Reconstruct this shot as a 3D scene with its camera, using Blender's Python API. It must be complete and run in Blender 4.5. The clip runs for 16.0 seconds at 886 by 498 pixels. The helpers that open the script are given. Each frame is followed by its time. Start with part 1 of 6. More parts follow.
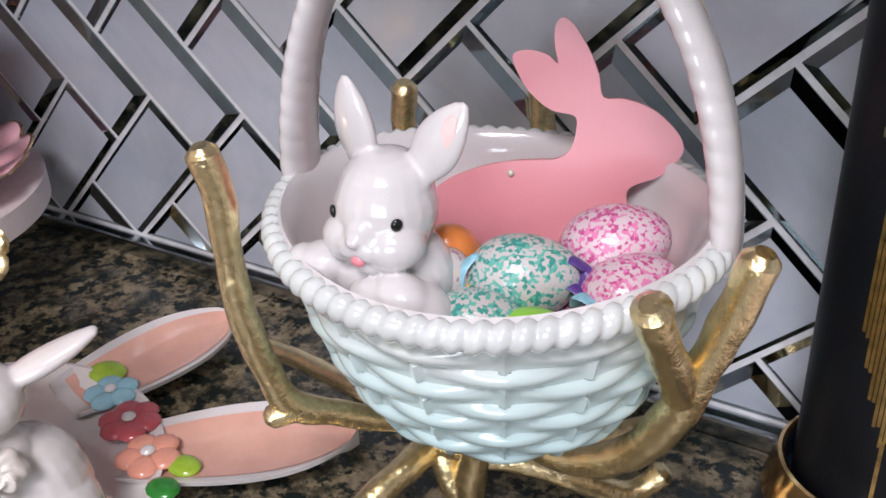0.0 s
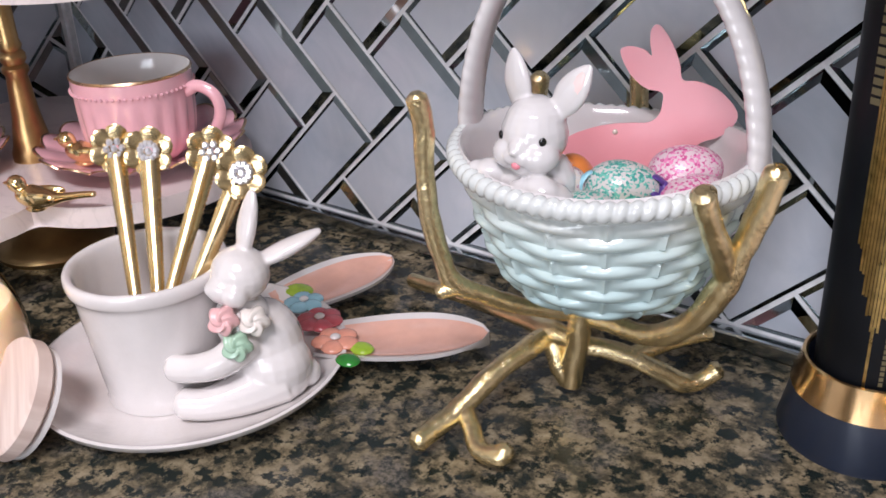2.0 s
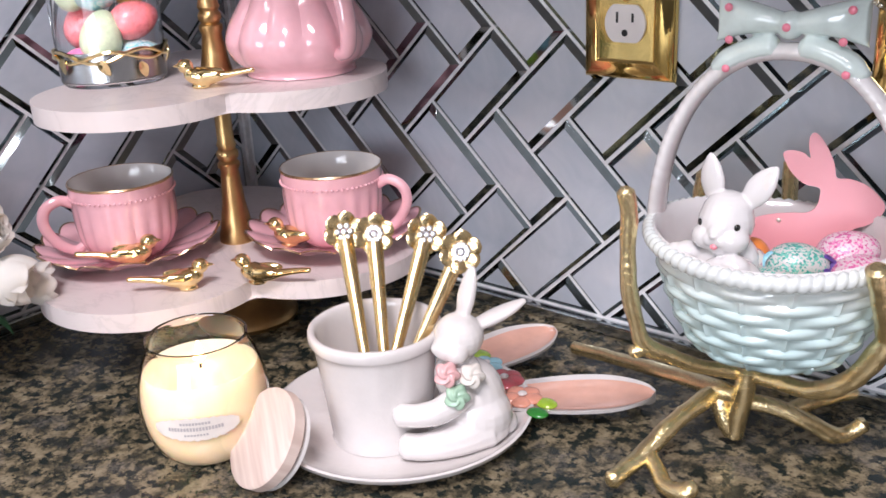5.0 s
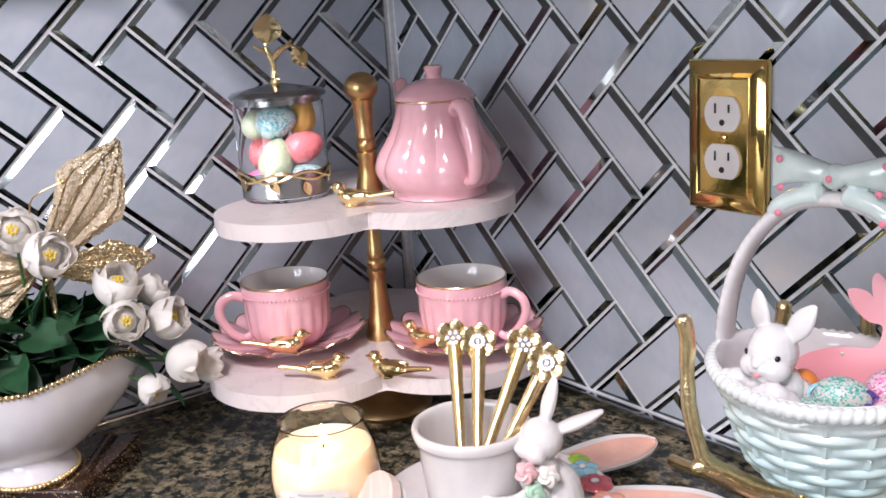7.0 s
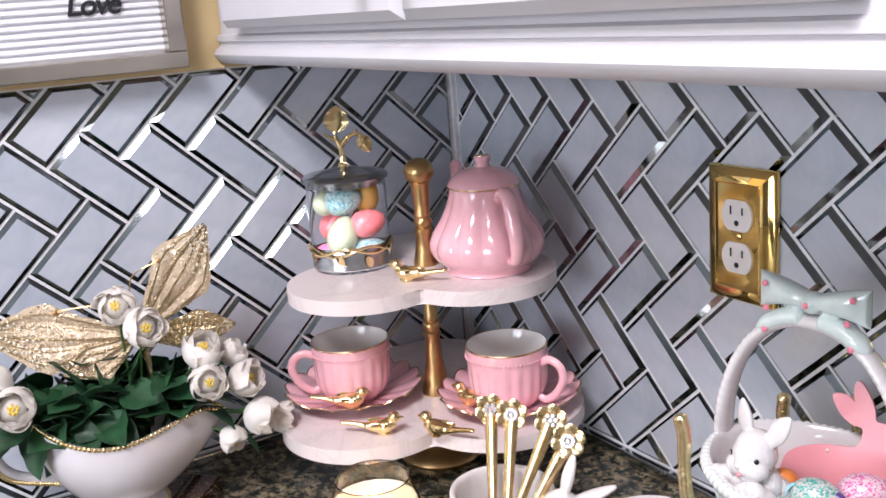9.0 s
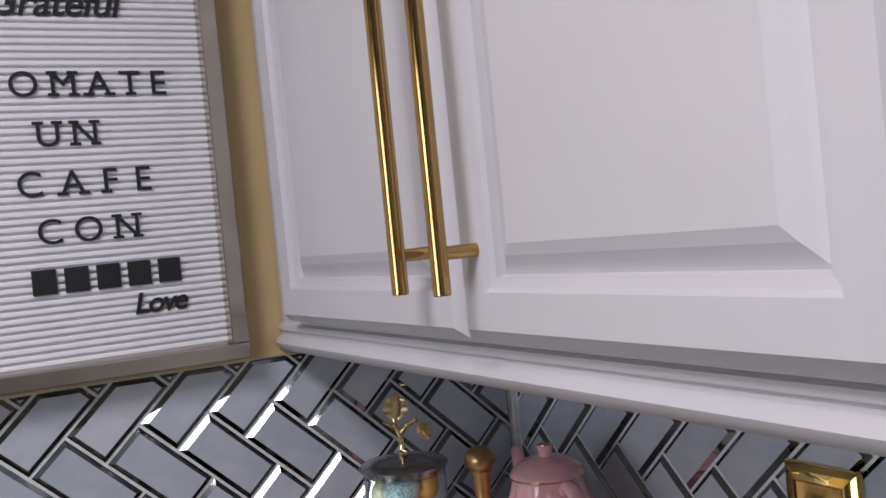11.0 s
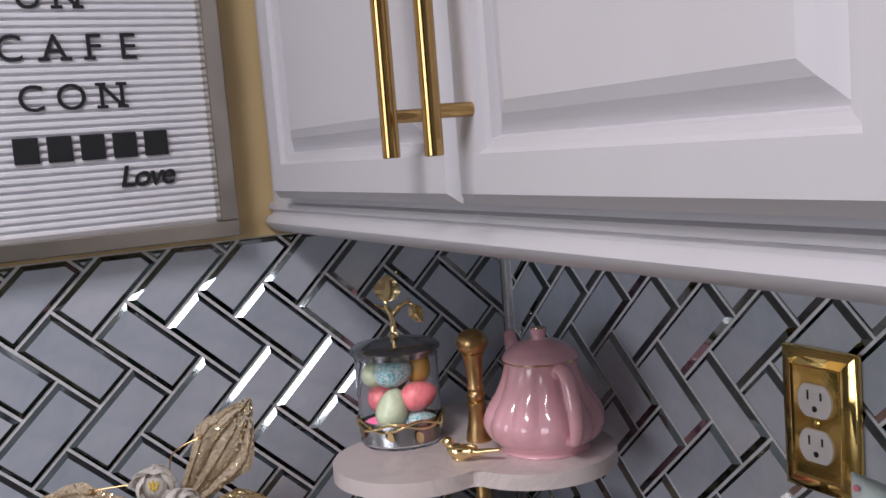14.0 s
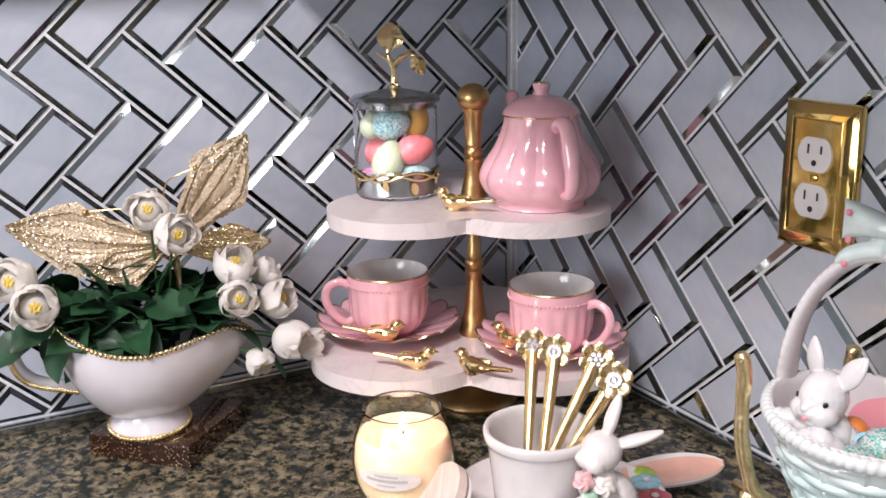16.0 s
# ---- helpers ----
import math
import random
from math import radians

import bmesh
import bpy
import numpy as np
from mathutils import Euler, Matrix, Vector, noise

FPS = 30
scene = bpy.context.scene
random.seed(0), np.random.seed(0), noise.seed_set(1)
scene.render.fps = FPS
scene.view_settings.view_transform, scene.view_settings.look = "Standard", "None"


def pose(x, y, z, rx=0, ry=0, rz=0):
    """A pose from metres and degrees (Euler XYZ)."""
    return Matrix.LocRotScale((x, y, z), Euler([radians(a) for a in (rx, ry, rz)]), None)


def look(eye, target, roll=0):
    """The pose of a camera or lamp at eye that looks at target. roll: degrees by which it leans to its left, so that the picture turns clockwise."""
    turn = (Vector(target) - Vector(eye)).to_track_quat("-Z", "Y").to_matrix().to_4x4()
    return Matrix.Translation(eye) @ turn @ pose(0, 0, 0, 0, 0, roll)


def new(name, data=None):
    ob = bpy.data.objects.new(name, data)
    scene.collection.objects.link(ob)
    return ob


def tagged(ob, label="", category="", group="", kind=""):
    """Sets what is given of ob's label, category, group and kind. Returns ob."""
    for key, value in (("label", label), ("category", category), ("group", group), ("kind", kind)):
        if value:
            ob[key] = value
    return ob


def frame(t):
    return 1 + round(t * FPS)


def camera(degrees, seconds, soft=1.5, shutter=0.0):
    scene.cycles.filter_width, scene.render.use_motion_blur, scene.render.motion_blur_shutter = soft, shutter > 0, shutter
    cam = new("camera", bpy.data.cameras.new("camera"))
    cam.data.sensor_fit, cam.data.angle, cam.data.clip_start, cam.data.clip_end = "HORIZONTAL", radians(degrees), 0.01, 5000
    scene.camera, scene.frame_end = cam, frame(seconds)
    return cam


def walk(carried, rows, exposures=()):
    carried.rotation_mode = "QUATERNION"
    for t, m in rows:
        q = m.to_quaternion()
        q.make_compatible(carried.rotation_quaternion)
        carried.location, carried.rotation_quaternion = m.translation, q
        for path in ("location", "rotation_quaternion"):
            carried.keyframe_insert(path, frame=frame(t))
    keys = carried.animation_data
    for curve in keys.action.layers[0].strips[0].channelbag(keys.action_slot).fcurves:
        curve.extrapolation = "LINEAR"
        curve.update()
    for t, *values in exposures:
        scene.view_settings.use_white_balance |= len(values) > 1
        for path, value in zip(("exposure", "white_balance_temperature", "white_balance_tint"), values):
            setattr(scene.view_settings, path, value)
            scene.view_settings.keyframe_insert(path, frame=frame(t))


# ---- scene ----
cam = camera(49.0, 16.0, soft=1.6)
PATH = [
    (0, (0.784, -0.373, 0.312), (-0.152, 1.096, -0.672), -3.1),
    (0.5, (0.807, -0.414, 0.317), (-0.129, 1.068, -0.646), -3.0),
    (1, (0.832, -0.466, 0.318), (-0.114, 1.021, -0.628), -2.3),
    (1.5, (0.851, -0.503, 0.32), (-0.127, 0.978, -0.602), -1.1),
    (2, (0.86, -0.526, 0.331), (-0.254, 0.888, -0.54), -2.6),
    (2.5, (0.86, -0.557, 0.339), (-0.35, 0.814, -0.47), -2.9),
    (3, (0.86, -0.57, 0.34), (-0.365, 0.807, -0.435), -2.6),
    (3.2, (0.862, -0.571, 0.342), (-0.362, 0.812, -0.426), -2.7),
    (5.3, (0.847, -0.671, 0.371), (-0.379, 0.749, -0.322), -3.1),
    (5.5, (0.867, -0.669, 0.37), (-0.424, 0.705, -0.298), -3.3),
    (6, (0.926, -0.659, 0.376), (-0.427, 0.673, -0.252), -2.2),
    (6.5, (0.961, -0.656, 0.383), (-0.415, 0.671, -0.206), -1.7),
    (7, (0.969, -0.66, 0.405), (-0.593, 0.489, -0.085), -3.9),
    (7.5, (0.988, -0.663, 0.408), (-0.654, 0.39, -0.033), -3.9),
    (8, (1.027, -0.663, 0.414), (-0.642, 0.339, -0.045), -3.3),
    (8.5, (1.053, -0.663, 0.459), (-0.595, 0.33, -0.087), -3.0),
    (9, (1.064, -0.66, 0.509), (-0.605, 0.323, 0.011), -4.5),
    (9.5, (1.055, -0.672, 0.521), (-0.631, 0.321, 0.106), -4.5),
    (10, (1.045, -0.667, 0.543), (-0.683, 0.316, 0.323), -4.3),
    (12.3, (1.045, -0.644, 0.582), (-0.7, 0.333, 0.608), -6.1),
    (12.5, (1.044, -0.641, 0.579), (-0.701, 0.335, 0.609), -5.8),
    (13, (1.039, -0.64, 0.575), (-0.709, 0.331, 0.582), -5.8),
    (13.5, (1.029, -0.644, 0.56), (-0.723, 0.319, 0.504), -5.1),
    (14, (1.023, -0.644, 0.539), (-0.724, 0.304, 0.322), -4.5),
    (14.5, (1.027, -0.653, 0.515), (-0.709, 0.293, 0.214), -3.2),
    (15, (1.02, -0.654, 0.485), (-0.712, 0.287, 0.147), -2.0),
    (15.5, (1.024, -0.658, 0.46), (-0.693, 0.268, 0.018), -0.9),
    (16, (1.027, -0.652, 0.442), (-0.675, 0.259, -0.081), -0.9),
]
EXPOSURES = [(0, -0.4, 6300, 10), (0.5, -0.32, 6300, 10), (1.5, -0.3, 6300, 10), (2.0, -0.4, 6300, 10), (2.5, -0.36, 6300, 10), (3.2, -0.2, 6300, 10), (6.0, -0.16, 6300, 10), (9.0, -0.05, 6300, 10), (9.5, -0.3, 6300, 10), (10.0, -0.74, 6380, 10), (12.3, -1.28, 6380, 10), (13.0, -1.33, 6380, 10), (13.5, -1.37, 6380, 10), (14.2, -1.0, 6380, 10), (15.0, -0.3, 6520, 10), (16, -0.18, 6520, 10)]
walk(cam, [(t, look(eye, target, roll)) for t, eye, target, roll in PATH], EXPOSURES)

# ---- world and lights ----
world = bpy.data.worlds.new("sky")
scene.world = world
world.use_nodes = True
wn = world.node_tree.nodes
sky = wn.new("ShaderNodeTexSky")
sky.sky_type, sky.sun_disc = "NISHITA", False
sky.sun_elevation, sky.sun_rotation = radians(35), radians(200)
wn["Background"].inputs["Strength"].default_value = 0.1
world.node_tree.links.new(sky.outputs["Color"], wn["Background"].inputs["Color"])


def area_lamp(name, m, sx, sy, power, color):
    data = bpy.data.lights.new(name, "AREA")
    data.shape, data.size, data.size_y, data.energy, data.color = "RECTANGLE", sx, sy, power, color
    ob = new(name, data)
    ob.matrix_world = m
    return ob


WIN_X = 1.25                   # middle of the window behind the camera
WINDOW_POWER, CEILING_POWER = 47, 48
area_lamp("window_daylight", look((WIN_X, -2.74, 0.62), (WIN_X, 0, 0.62)), 1.3, 1.0, WINDOW_POWER, (0.90, 0.915, 1.0))
area_lamp("ceiling_light_glow", look((1.02, -1.22, 1.46), (1.02, -1.22, 0)), 0.62, 0.40, CEILING_POWER, (1.0, 0.925, 0.965))


# ---- materials ----
def material(name, color, rough=0.5, metal=0.0, coat=0.0, ior=1.5):
    mat = bpy.data.materials.new(name)
    mat.use_nodes = True
    bsdf = mat.node_tree.nodes["Principled BSDF"]
    bsdf.inputs["Base Color"].default_value = (*color, 1)
    bsdf.inputs["Roughness"].default_value = rough
    bsdf.inputs["Metallic"].default_value = metal
    bsdf.inputs["Coat Weight"].default_value = coat
    bsdf.inputs["Coat Roughness"].default_value = 0.04
    bsdf.inputs["IOR"].default_value = ior
    return mat


def nodes_of(mat):
    return mat.node_tree.nodes, mat.node_tree.links, mat.node_tree.nodes["Principled BSDF"]


def noise_node(mat, scale, detail=4.0, rough=0.55, distortion=0.0):
    n, l, b = nodes_of(mat)
    coord = n.new("ShaderNodeTexCoord")
    tex = n.new("ShaderNodeTexNoise")
    tex.inputs["Scale"].default_value = scale
    tex.inputs["Detail"].default_value = detail
    tex.inputs["Roughness"].default_value = rough
    tex.inputs["Distortion"].default_value = distortion
    l.new(coord.outputs["Object"], tex.inputs["Vector"])
    return tex


def ramp_node(mat, source, stops):
    n, l, b = nodes_of(mat)
    ramp = n.new("ShaderNodeValToRGB")
    els = ramp.color_ramp.elements
    while len(els) < len(stops):
        els.new(0.5)
    for el, (at, col) in zip(els, stops):
        el.position, el.color = at, (*col, 1)
    l.new(source, ramp.inputs["Fac"])
    return ramp


def bump_from(mat, source, strength, distance):
    n, l, b = nodes_of(mat)
    bump = n.new("ShaderNodeBump")
    bump.inputs["Strength"].default_value = strength
    bump.inputs["Distance"].default_value = distance
    l.new(source, bump.inputs["Height"])
    l.new(bump.outputs["Normal"], b.inputs["Normal"])
    return bump


def varied(name, color, rough=0.3, metal=0.0, coat=0.0, amount=0.12, scale=30, bump=0.0, bump_scale=200, bump_dist=0.0006):
    """A plain material with slight colour, roughness and relief variation."""
    mat = material(name, color, rough, metal, coat)
    n, l, b = nodes_of(mat)
    tex = noise_node(mat, scale, 5)
    lo = tuple(c * (1 - amount) for c in color)
    hi = tuple(min(1, c * (1 + amount * 0.6)) for c in color)
    ramp = ramp_node(mat, tex.outputs["Fac"], [(0.3, lo), (0.7, hi)])
    l.new(ramp.outputs["Color"], b.inputs["Base Color"])
    mr = n.new("ShaderNodeMapRange")
    mr.inputs["To Min"].default_value = rough * 0.75
    mr.inputs["To Max"].default_value = rough * 1.3
    l.new(tex.outputs["Fac"], mr.inputs["Value"])
    l.new(mr.outputs["Result"], b.inputs["Roughness"])
    if bump:
        fine = noise_node(mat, bump_scale, 3)
        bump_from(mat, fine.outputs["Fac"], bump, bump_dist)
    return mat


def granite_material():
    mat = material("granite", (0.2, 0.15, 0.1), 0.25)
    n, l, b = nodes_of(mat)
    big = noise_node(mat, 52, 7, 0.7)
    base = ramp_node(mat, big.outputs["Fac"], [(0.36, (0.014, 0.018, 0.015)), (0.45, (0.066, 0.058, 0.038)), (0.53, (0.205, 0.165, 0.102)), (0.68, (0.34, 0.285, 0.19))])
    dark = noise_node(mat, 95, 5, 0.68)
    dmask = ramp_node(mat, dark.outputs["Fac"], [(0.485, (0, 0, 0)), (0.555, (1, 1, 1))])
    mix = n.new("ShaderNodeMix")
    mix.data_type = "RGBA"
    l.new(dmask.outputs["Color"], mix.inputs["Factor"])
    l.new(base.outputs["Color"], mix.inputs["A"])
    mix.inputs["B"].default_value = (0.010, 0.016, 0.014, 1)
    grey = noise_node(mat, 34, 5, 0.6)
    gmask = ramp_node(mat, grey.outputs["Fac"], [(0.54, (0, 0, 0)), (0.66, (0.75, 0.75, 0.75))])
    mix2 = n.new("ShaderNodeMix")
    mix2.data_type = "RGBA"
    l.new(gmask.outputs["Color"], mix2.inputs["Factor"])
    l.new(mix.outputs["Result"], mix2.inputs["A"])
    fleck = noise_node(mat, 300, 3, 0.6)
    fl = ramp_node(mat, fleck.outputs["Fac"], [(0.42, (0.045, 0.048, 0.042)), (0.58, (0.17, 0.145, 0.12))])
    l.new(fl.outputs["Color"], mix2.inputs["B"])
    l.new(mix2.outputs["Result"], b.inputs["Base Color"])
    bump_from(mat, fleck.outputs["Fac"], 0.08, 0.0004)
    return mat


def marble_material():
    mat = material("marble", (0.8, 0.75, 0.72), 0.32)
    n, l, b = nodes_of(mat)
    vein = noise_node(mat, 14, 7, 0.6, 1.6)
    ramp = ramp_node(mat, vein.outputs["Fac"], [(0.40, (0.74, 0.66, 0.645)), (0.49, (0.72, 0.64, 0.625)), (0.52, (0.65, 0.58, 0.565)), (0.56, (0.72, 0.64, 0.63)), (0.8, (0.75, 0.68, 0.66))])
    l.new(ramp.outputs["Color"], b.inputs["Base Color"])
    return mat


def speckle_material(name, ground, spots, white=(0.58, 0.55, 0.54)):
    """Foam egg under coarse glitter flakes."""
    mat = material(name, ground, 0.3, 0.0, 0.6)
    n, l, b = nodes_of(mat)
    coord = n.new("ShaderNodeTexCoord")
    vor = n.new("ShaderNodeTexVoronoi")
    vor.inputs["Scale"].default_value = 850
    l.new(coord.outputs["Object"], vor.inputs["Vector"])
    sep = n.new("ShaderNodeSeparateColor")
    l.new(vor.outputs["Color"], sep.inputs["Color"])
    big = noise_node(mat, 90, 3)
    add = n.new("ShaderNodeMath")
    add.operation = "MULTIPLY_ADD"
    l.new(big.outputs["Fac"], add.inputs[0])
    add.inputs[1].default_value = 0.8
    l.new(sep.outputs["Red"], add.inputs[2])
    half = n.new("ShaderNodeMath")
    half.operation = "MULTIPLY"
    half.inputs[1].default_value = 0.55
    l.new(add.outputs[0], half.inputs[0])
    ramp = ramp_node(mat, half.outputs[0], [(0.22, spots), (0.34, ground), (0.42, ground), (0.48, white)])
    ramp.color_ramp.interpolation = "CONSTANT"
    l.new(ramp.outputs["Color"], b.inputs["Base Color"])
    bump_from(mat, vor.outputs["Distance"], 0.25, 0.0006)
    return mat


def gold_leaf_material(name, color, rough, bump, scale, dist):
    mat = material(name, color, rough, 1.0)
    n, l, b = nodes_of(mat)
    tex = noise_node(mat, scale, 5, 0.6)
    ramp = ramp_node(mat, tex.outputs["Fac"], [(0.35, tuple(c * 0.74 for c in color)), (0.6, color)])
    l.new(ramp.outputs["Color"], b.inputs["Base Color"])
    bump_from(mat, tex.outputs["Fac"], bump, dist)
    return mat


def wood_material(name, light, dark, scale=1.0):
    mat = material(name, light, 0.55)
    n, l, b = nodes_of(mat)
    coord = n.new("ShaderNodeTexCoord")
    mapping = n.new("ShaderNodeMapping")
    mapping.inputs["Scale"].default_value = (170 * scale, 14 * scale, 14 * scale)
    l.new(coord.outputs["Object"], mapping.inputs["Vector"])
    tex = n.new("ShaderNodeTexNoise")
    tex.inputs["Scale"].default_value = 1.0
    tex.inputs["Detail"].default_value = 5
    l.new(mapping.outputs["Vector"], tex.inputs["Vector"])
    ramp = ramp_node(mat, tex.outputs["Fac"], [(0.3, dark), (0.65, light)])
    l.new(ramp.outputs["Color"], b.inputs["Base Color"])
    return mat


def tile_face_material():
    mat = material("smoky_glass_tile", (0.48, 0.49, 0.54), 0.14, 0.0, 0.4)
    n, l, b = nodes_of(mat)
    info = n.new("ShaderNodeObjectInfo")
    tex = noise_node(mat, 18, 4, 0.6, 0.8)
    add = n.new("ShaderNodeMath")
    add.operation = "MULTIPLY_ADD"
    l.new(info.outputs["Random"], add.inputs[0])
    add.inputs[1].default_value = 0.35
    l.new(tex.outputs["Fac"], add.inputs[2])
    ramp = ramp_node(mat, add.outputs[0], [(0.3, (0.38, 0.43, 0.50)), (1.0, (0.59, 0.615, 0.675))])
    l.new(ramp.outputs["Color"], b.inputs["Base Color"])
    return mat


def glass_material(name, color=(1, 1, 1), rough=0.0):
    mat = material(name, color, rough)
    b = mat.node_tree.nodes["Principled BSDF"]
    b.inputs["Transmission Weight"].default_value = 1.0
    b.inputs["IOR"].default_value = 1.45
    return mat


def sparkle_material(name, color, cover, tilt):
    """Glitter: small facets that each face their own way, over matt fabric."""
    mat = material(name, color, 0.3, 0.9)
    n, l, b = nodes_of(mat)
    coord = n.new("ShaderNodeTexCoord")
    vor = n.new("ShaderNodeTexVoronoi")
    vor.inputs["Scale"].default_value = 1500
    l.new(coord.outputs["Object"], vor.inputs["Vector"])
    less = n.new("ShaderNodeVectorMath")
    less.operation = "SUBTRACT"
    l.new(vor.outputs["Color"], less.inputs[0])
    less.inputs[1].default_value = (0.5, 0.5, 0.5)
    grow = n.new("ShaderNodeVectorMath")
    grow.operation = "SCALE"
    l.new(less.outputs[0], grow.inputs[0])
    grow.inputs["Scale"].default_value = tilt * 1.6
    geo = n.new("ShaderNodeNewGeometry")
    both = n.new("ShaderNodeVectorMath")
    both.operation = "ADD"
    l.new(geo.outputs["Normal"], both.inputs[0])
    l.new(grow.outputs[0], both.inputs[1])
    unit = n.new("ShaderNodeVectorMath")
    unit.operation = "NORMALIZE"
    l.new(both.outputs[0], unit.inputs[0])
    l.new(unit.outputs[0], b.inputs["Normal"])
    sep = n.new("ShaderNodeSeparateColor")
    l.new(vor.outputs["Color"], sep.inputs["Color"])
    patch = noise_node(mat, 60, 3)
    add = n.new("ShaderNodeMath")
    add.operation = "MULTIPLY_ADD"
    l.new(patch.outputs["Fac"], add.inputs[0])
    add.inputs[1].default_value = 0.9
    l.new(sep.outputs["Green"], add.inputs[2])
    limit = n.new("ShaderNodeMath")
    limit.operation = "LESS_THAN"
    l.new(add.outputs[0], limit.inputs[0])
    limit.inputs[1].default_value = cover * 1.5
    l.new(limit.outputs[0], b.inputs["Metallic"])
    ramp = ramp_node(mat, sep.outputs["Blue"], [(0.1, tuple(c * 0.72 for c in color)), (0.9, tuple(min(1, c * 1.1) for c in color))])
    l.new(ramp.outputs["Color"], b.inputs["Base Color"])
    return mat


def leaf_material():
    mat = varied("leaf_green", (0.010, 0.058, 0.018), 0.62, 0, 0.05, 0.5, 40, 0.3, 160, 0.0008)
    return mat


M = {}
M["granite"] = granite_material()
M["marble"] = marble_material()
M["tile"] = tile_face_material()
M["bevel"] = varied("mirror_bevel", (0.26, 0.30, 0.31), 0.05, 1.0, 0, 0.15, 60)
M["grout"] = varied("silver_grout", (0.80, 0.80, 0.82), 0.45, 0.0, 0, 0.15, 120, 0.3, 500)
M["strip"] = varied("chrome_strip", (0.55, 0.58, 0.6), 0.18, 1.0, 0, 0.2, 40)
M["paint_beige"] = varied("beige_wall_paint", (0.64, 0.49, 0.25), 0.6, 0, 0, 0.06, 12, 0.2, 400)
# near black so that the mirror bevels reflect a dark room
M["paint_dim_room"] = varied("dim_room_paint", (0.06, 0.06, 0.064), 0.7, 0, 0, 0.05, 4)
# lighter than the other walls only to throw fill light back from +x
M["paint_bounce"] = varied("bounce_wall_paint", (0.38, 0.37, 0.355), 0.7, 0, 0, 0.05, 4)
# mid grey to keep the ceiling's reflection in the bevels low
M["paint_dim_ceiling"] = varied("dim_ceiling_paint", (0.42, 0.42, 0.43), 0.8, 0, 0, 0.04, 4)
# floor colour kept dark to hold down the ambient bounce
M["floor"] = varied("dim_floor", (0.12, 0.10, 0.08), 0.5, 0, 0, 0.2, 6)
M["cabinet"] = varied("white_cabinet_paint", (0.54, 0.53, 0.56), 0.38, 0, 0, 0.03, 9, 0.12, 60, 0.001)
M["ceramic"] = varied("white_glazed_ceramic", (0.66, 0.64, 0.64), 0.14, 0, 0.7, 0.04, 60, 0.06, 70, 0.001)
M["creamy"] = varied("cream_glazed_stoneware", (0.74, 0.70, 0.685), 0.16, 0, 0.6, 0.06, 40, 0.35, 75, 0.0016)
M["pink"] = varied("pink_lustre_ceramic", (0.82, 0.45, 0.50), 0.14, 0.0, 0.8, 0.08, 45)
M["cup_white"] = varied("white_cup_glaze", (0.82, 0.79, 0.77), 0.15, 0, 0.6, 0.03, 30)
M["gilt"] = varied("gilt_line", (0.75, 0.52, 0.32), 0.25, 1.0)
M["brass"] = varied("brushed_brass", (0.55, 0.36, 0.16), 0.33, 1.0, 0, 0.15, 70, 0.1, 300)
M["gold"] = varied("polished_gold", (0.92, 0.72, 0.38), 0.14, 1.0, 0, 0.1, 90)
M["plate_gold"] = varied("polished_brass_plate", (0.86, 0.62, 0.22), 0.08, 1.0, 0, 0.08, 30, 0.12, 45, 0.0012)
M["twig"] = gold_leaf_material("gold_leafed_metal", (1.0, 0.82, 0.47), 0.17, 0.42, 320, 0.0018)
M["twig"].node_tree.nodes["Principled BSDF"].inputs["Metallic"].default_value = 0.97
M["spoon_gold"] = varied("satin_gold", (0.85, 0.66, 0.36), 0.24, 1.0, 0, 0.12, 200, 0.3, 700, 0.0004)
M["crystal"] = varied("crystal_stones", (0.85, 0.84, 0.86), 0.08, 0.55, 0.5, 0.2, 900)
M["silver"] = varied("dull_silver_lid", (0.42, 0.43, 0.44), 0.2, 1.0, 0, 0.15, 60)
M["glass"] = glass_material("clear_glass")
M["candle_glass"] = glass_material("amber_tinted_glass", (1.0, 0.87, 0.75))
M["steel"] = varied("silver_frame", (0.50, 0.46, 0.40), 0.24, 1.0, 0, 0.15, 25)
M["felt"] = varied("white_grooved_felt", (0.78, 0.78, 0.82), 0.8, 0, 0, 0.04, 60, 0.2, 800)
M["letter"] = varied("black_letter_plastic", (0.008, 0.009, 0.012), 0.65)
M["outlet_white"] = varied("white_outlet_plastic", (0.78, 0.74, 0.72), 0.3)
M["slot"] = material("dark_slot", (0.01, 0.01, 0.01), 0.6)
M["black_lacquer"] = varied("black_lacquer", (0.005, 0.006, 0.008), 0.42, 0, 0.0, 0.3, 20)
M["black_lacquer"].node_tree.nodes["Principled BSDF"].inputs["Specular IOR Level"].default_value = 0.22
M["navy_base"] = varied("satin_navy_base", (0.010, 0.016, 0.032), 0.38, 0, 0.2, 0.2, 20)
M["copper_band"] = varied("rose_gold_band", (0.85, 0.56, 0.28), 0.16, 1.0)
M["print_gold"] = varied("gold_foil_print", (0.62, 0.42, 0.15), 0.3, 1.0, 0, 0.35, 220)
M["print_dull"] = material("dull_print", (0.12, 0.10, 0.05), 0.5)
M["pink_card"] = varied("pink_painted_wood", (0.75, 0.30, 0.34), 0.42, 0, 0.1, 0.05, 25)
M["wax"] = varied("cream_wax", (0.80, 0.73, 0.55), 0.45, 0, 0, 0.05, 30)
M["label"] = varied("paper_label", (0.82, 0.76, 0.70), 0.7)
M["print_grey"] = material("grey_print", (0.48, 0.44, 0.44), 0.7)
M["lid_wood"] = wood_material("pale_pink_wood", (0.76, 0.62, 0.55), (0.60, 0.45, 0.39))
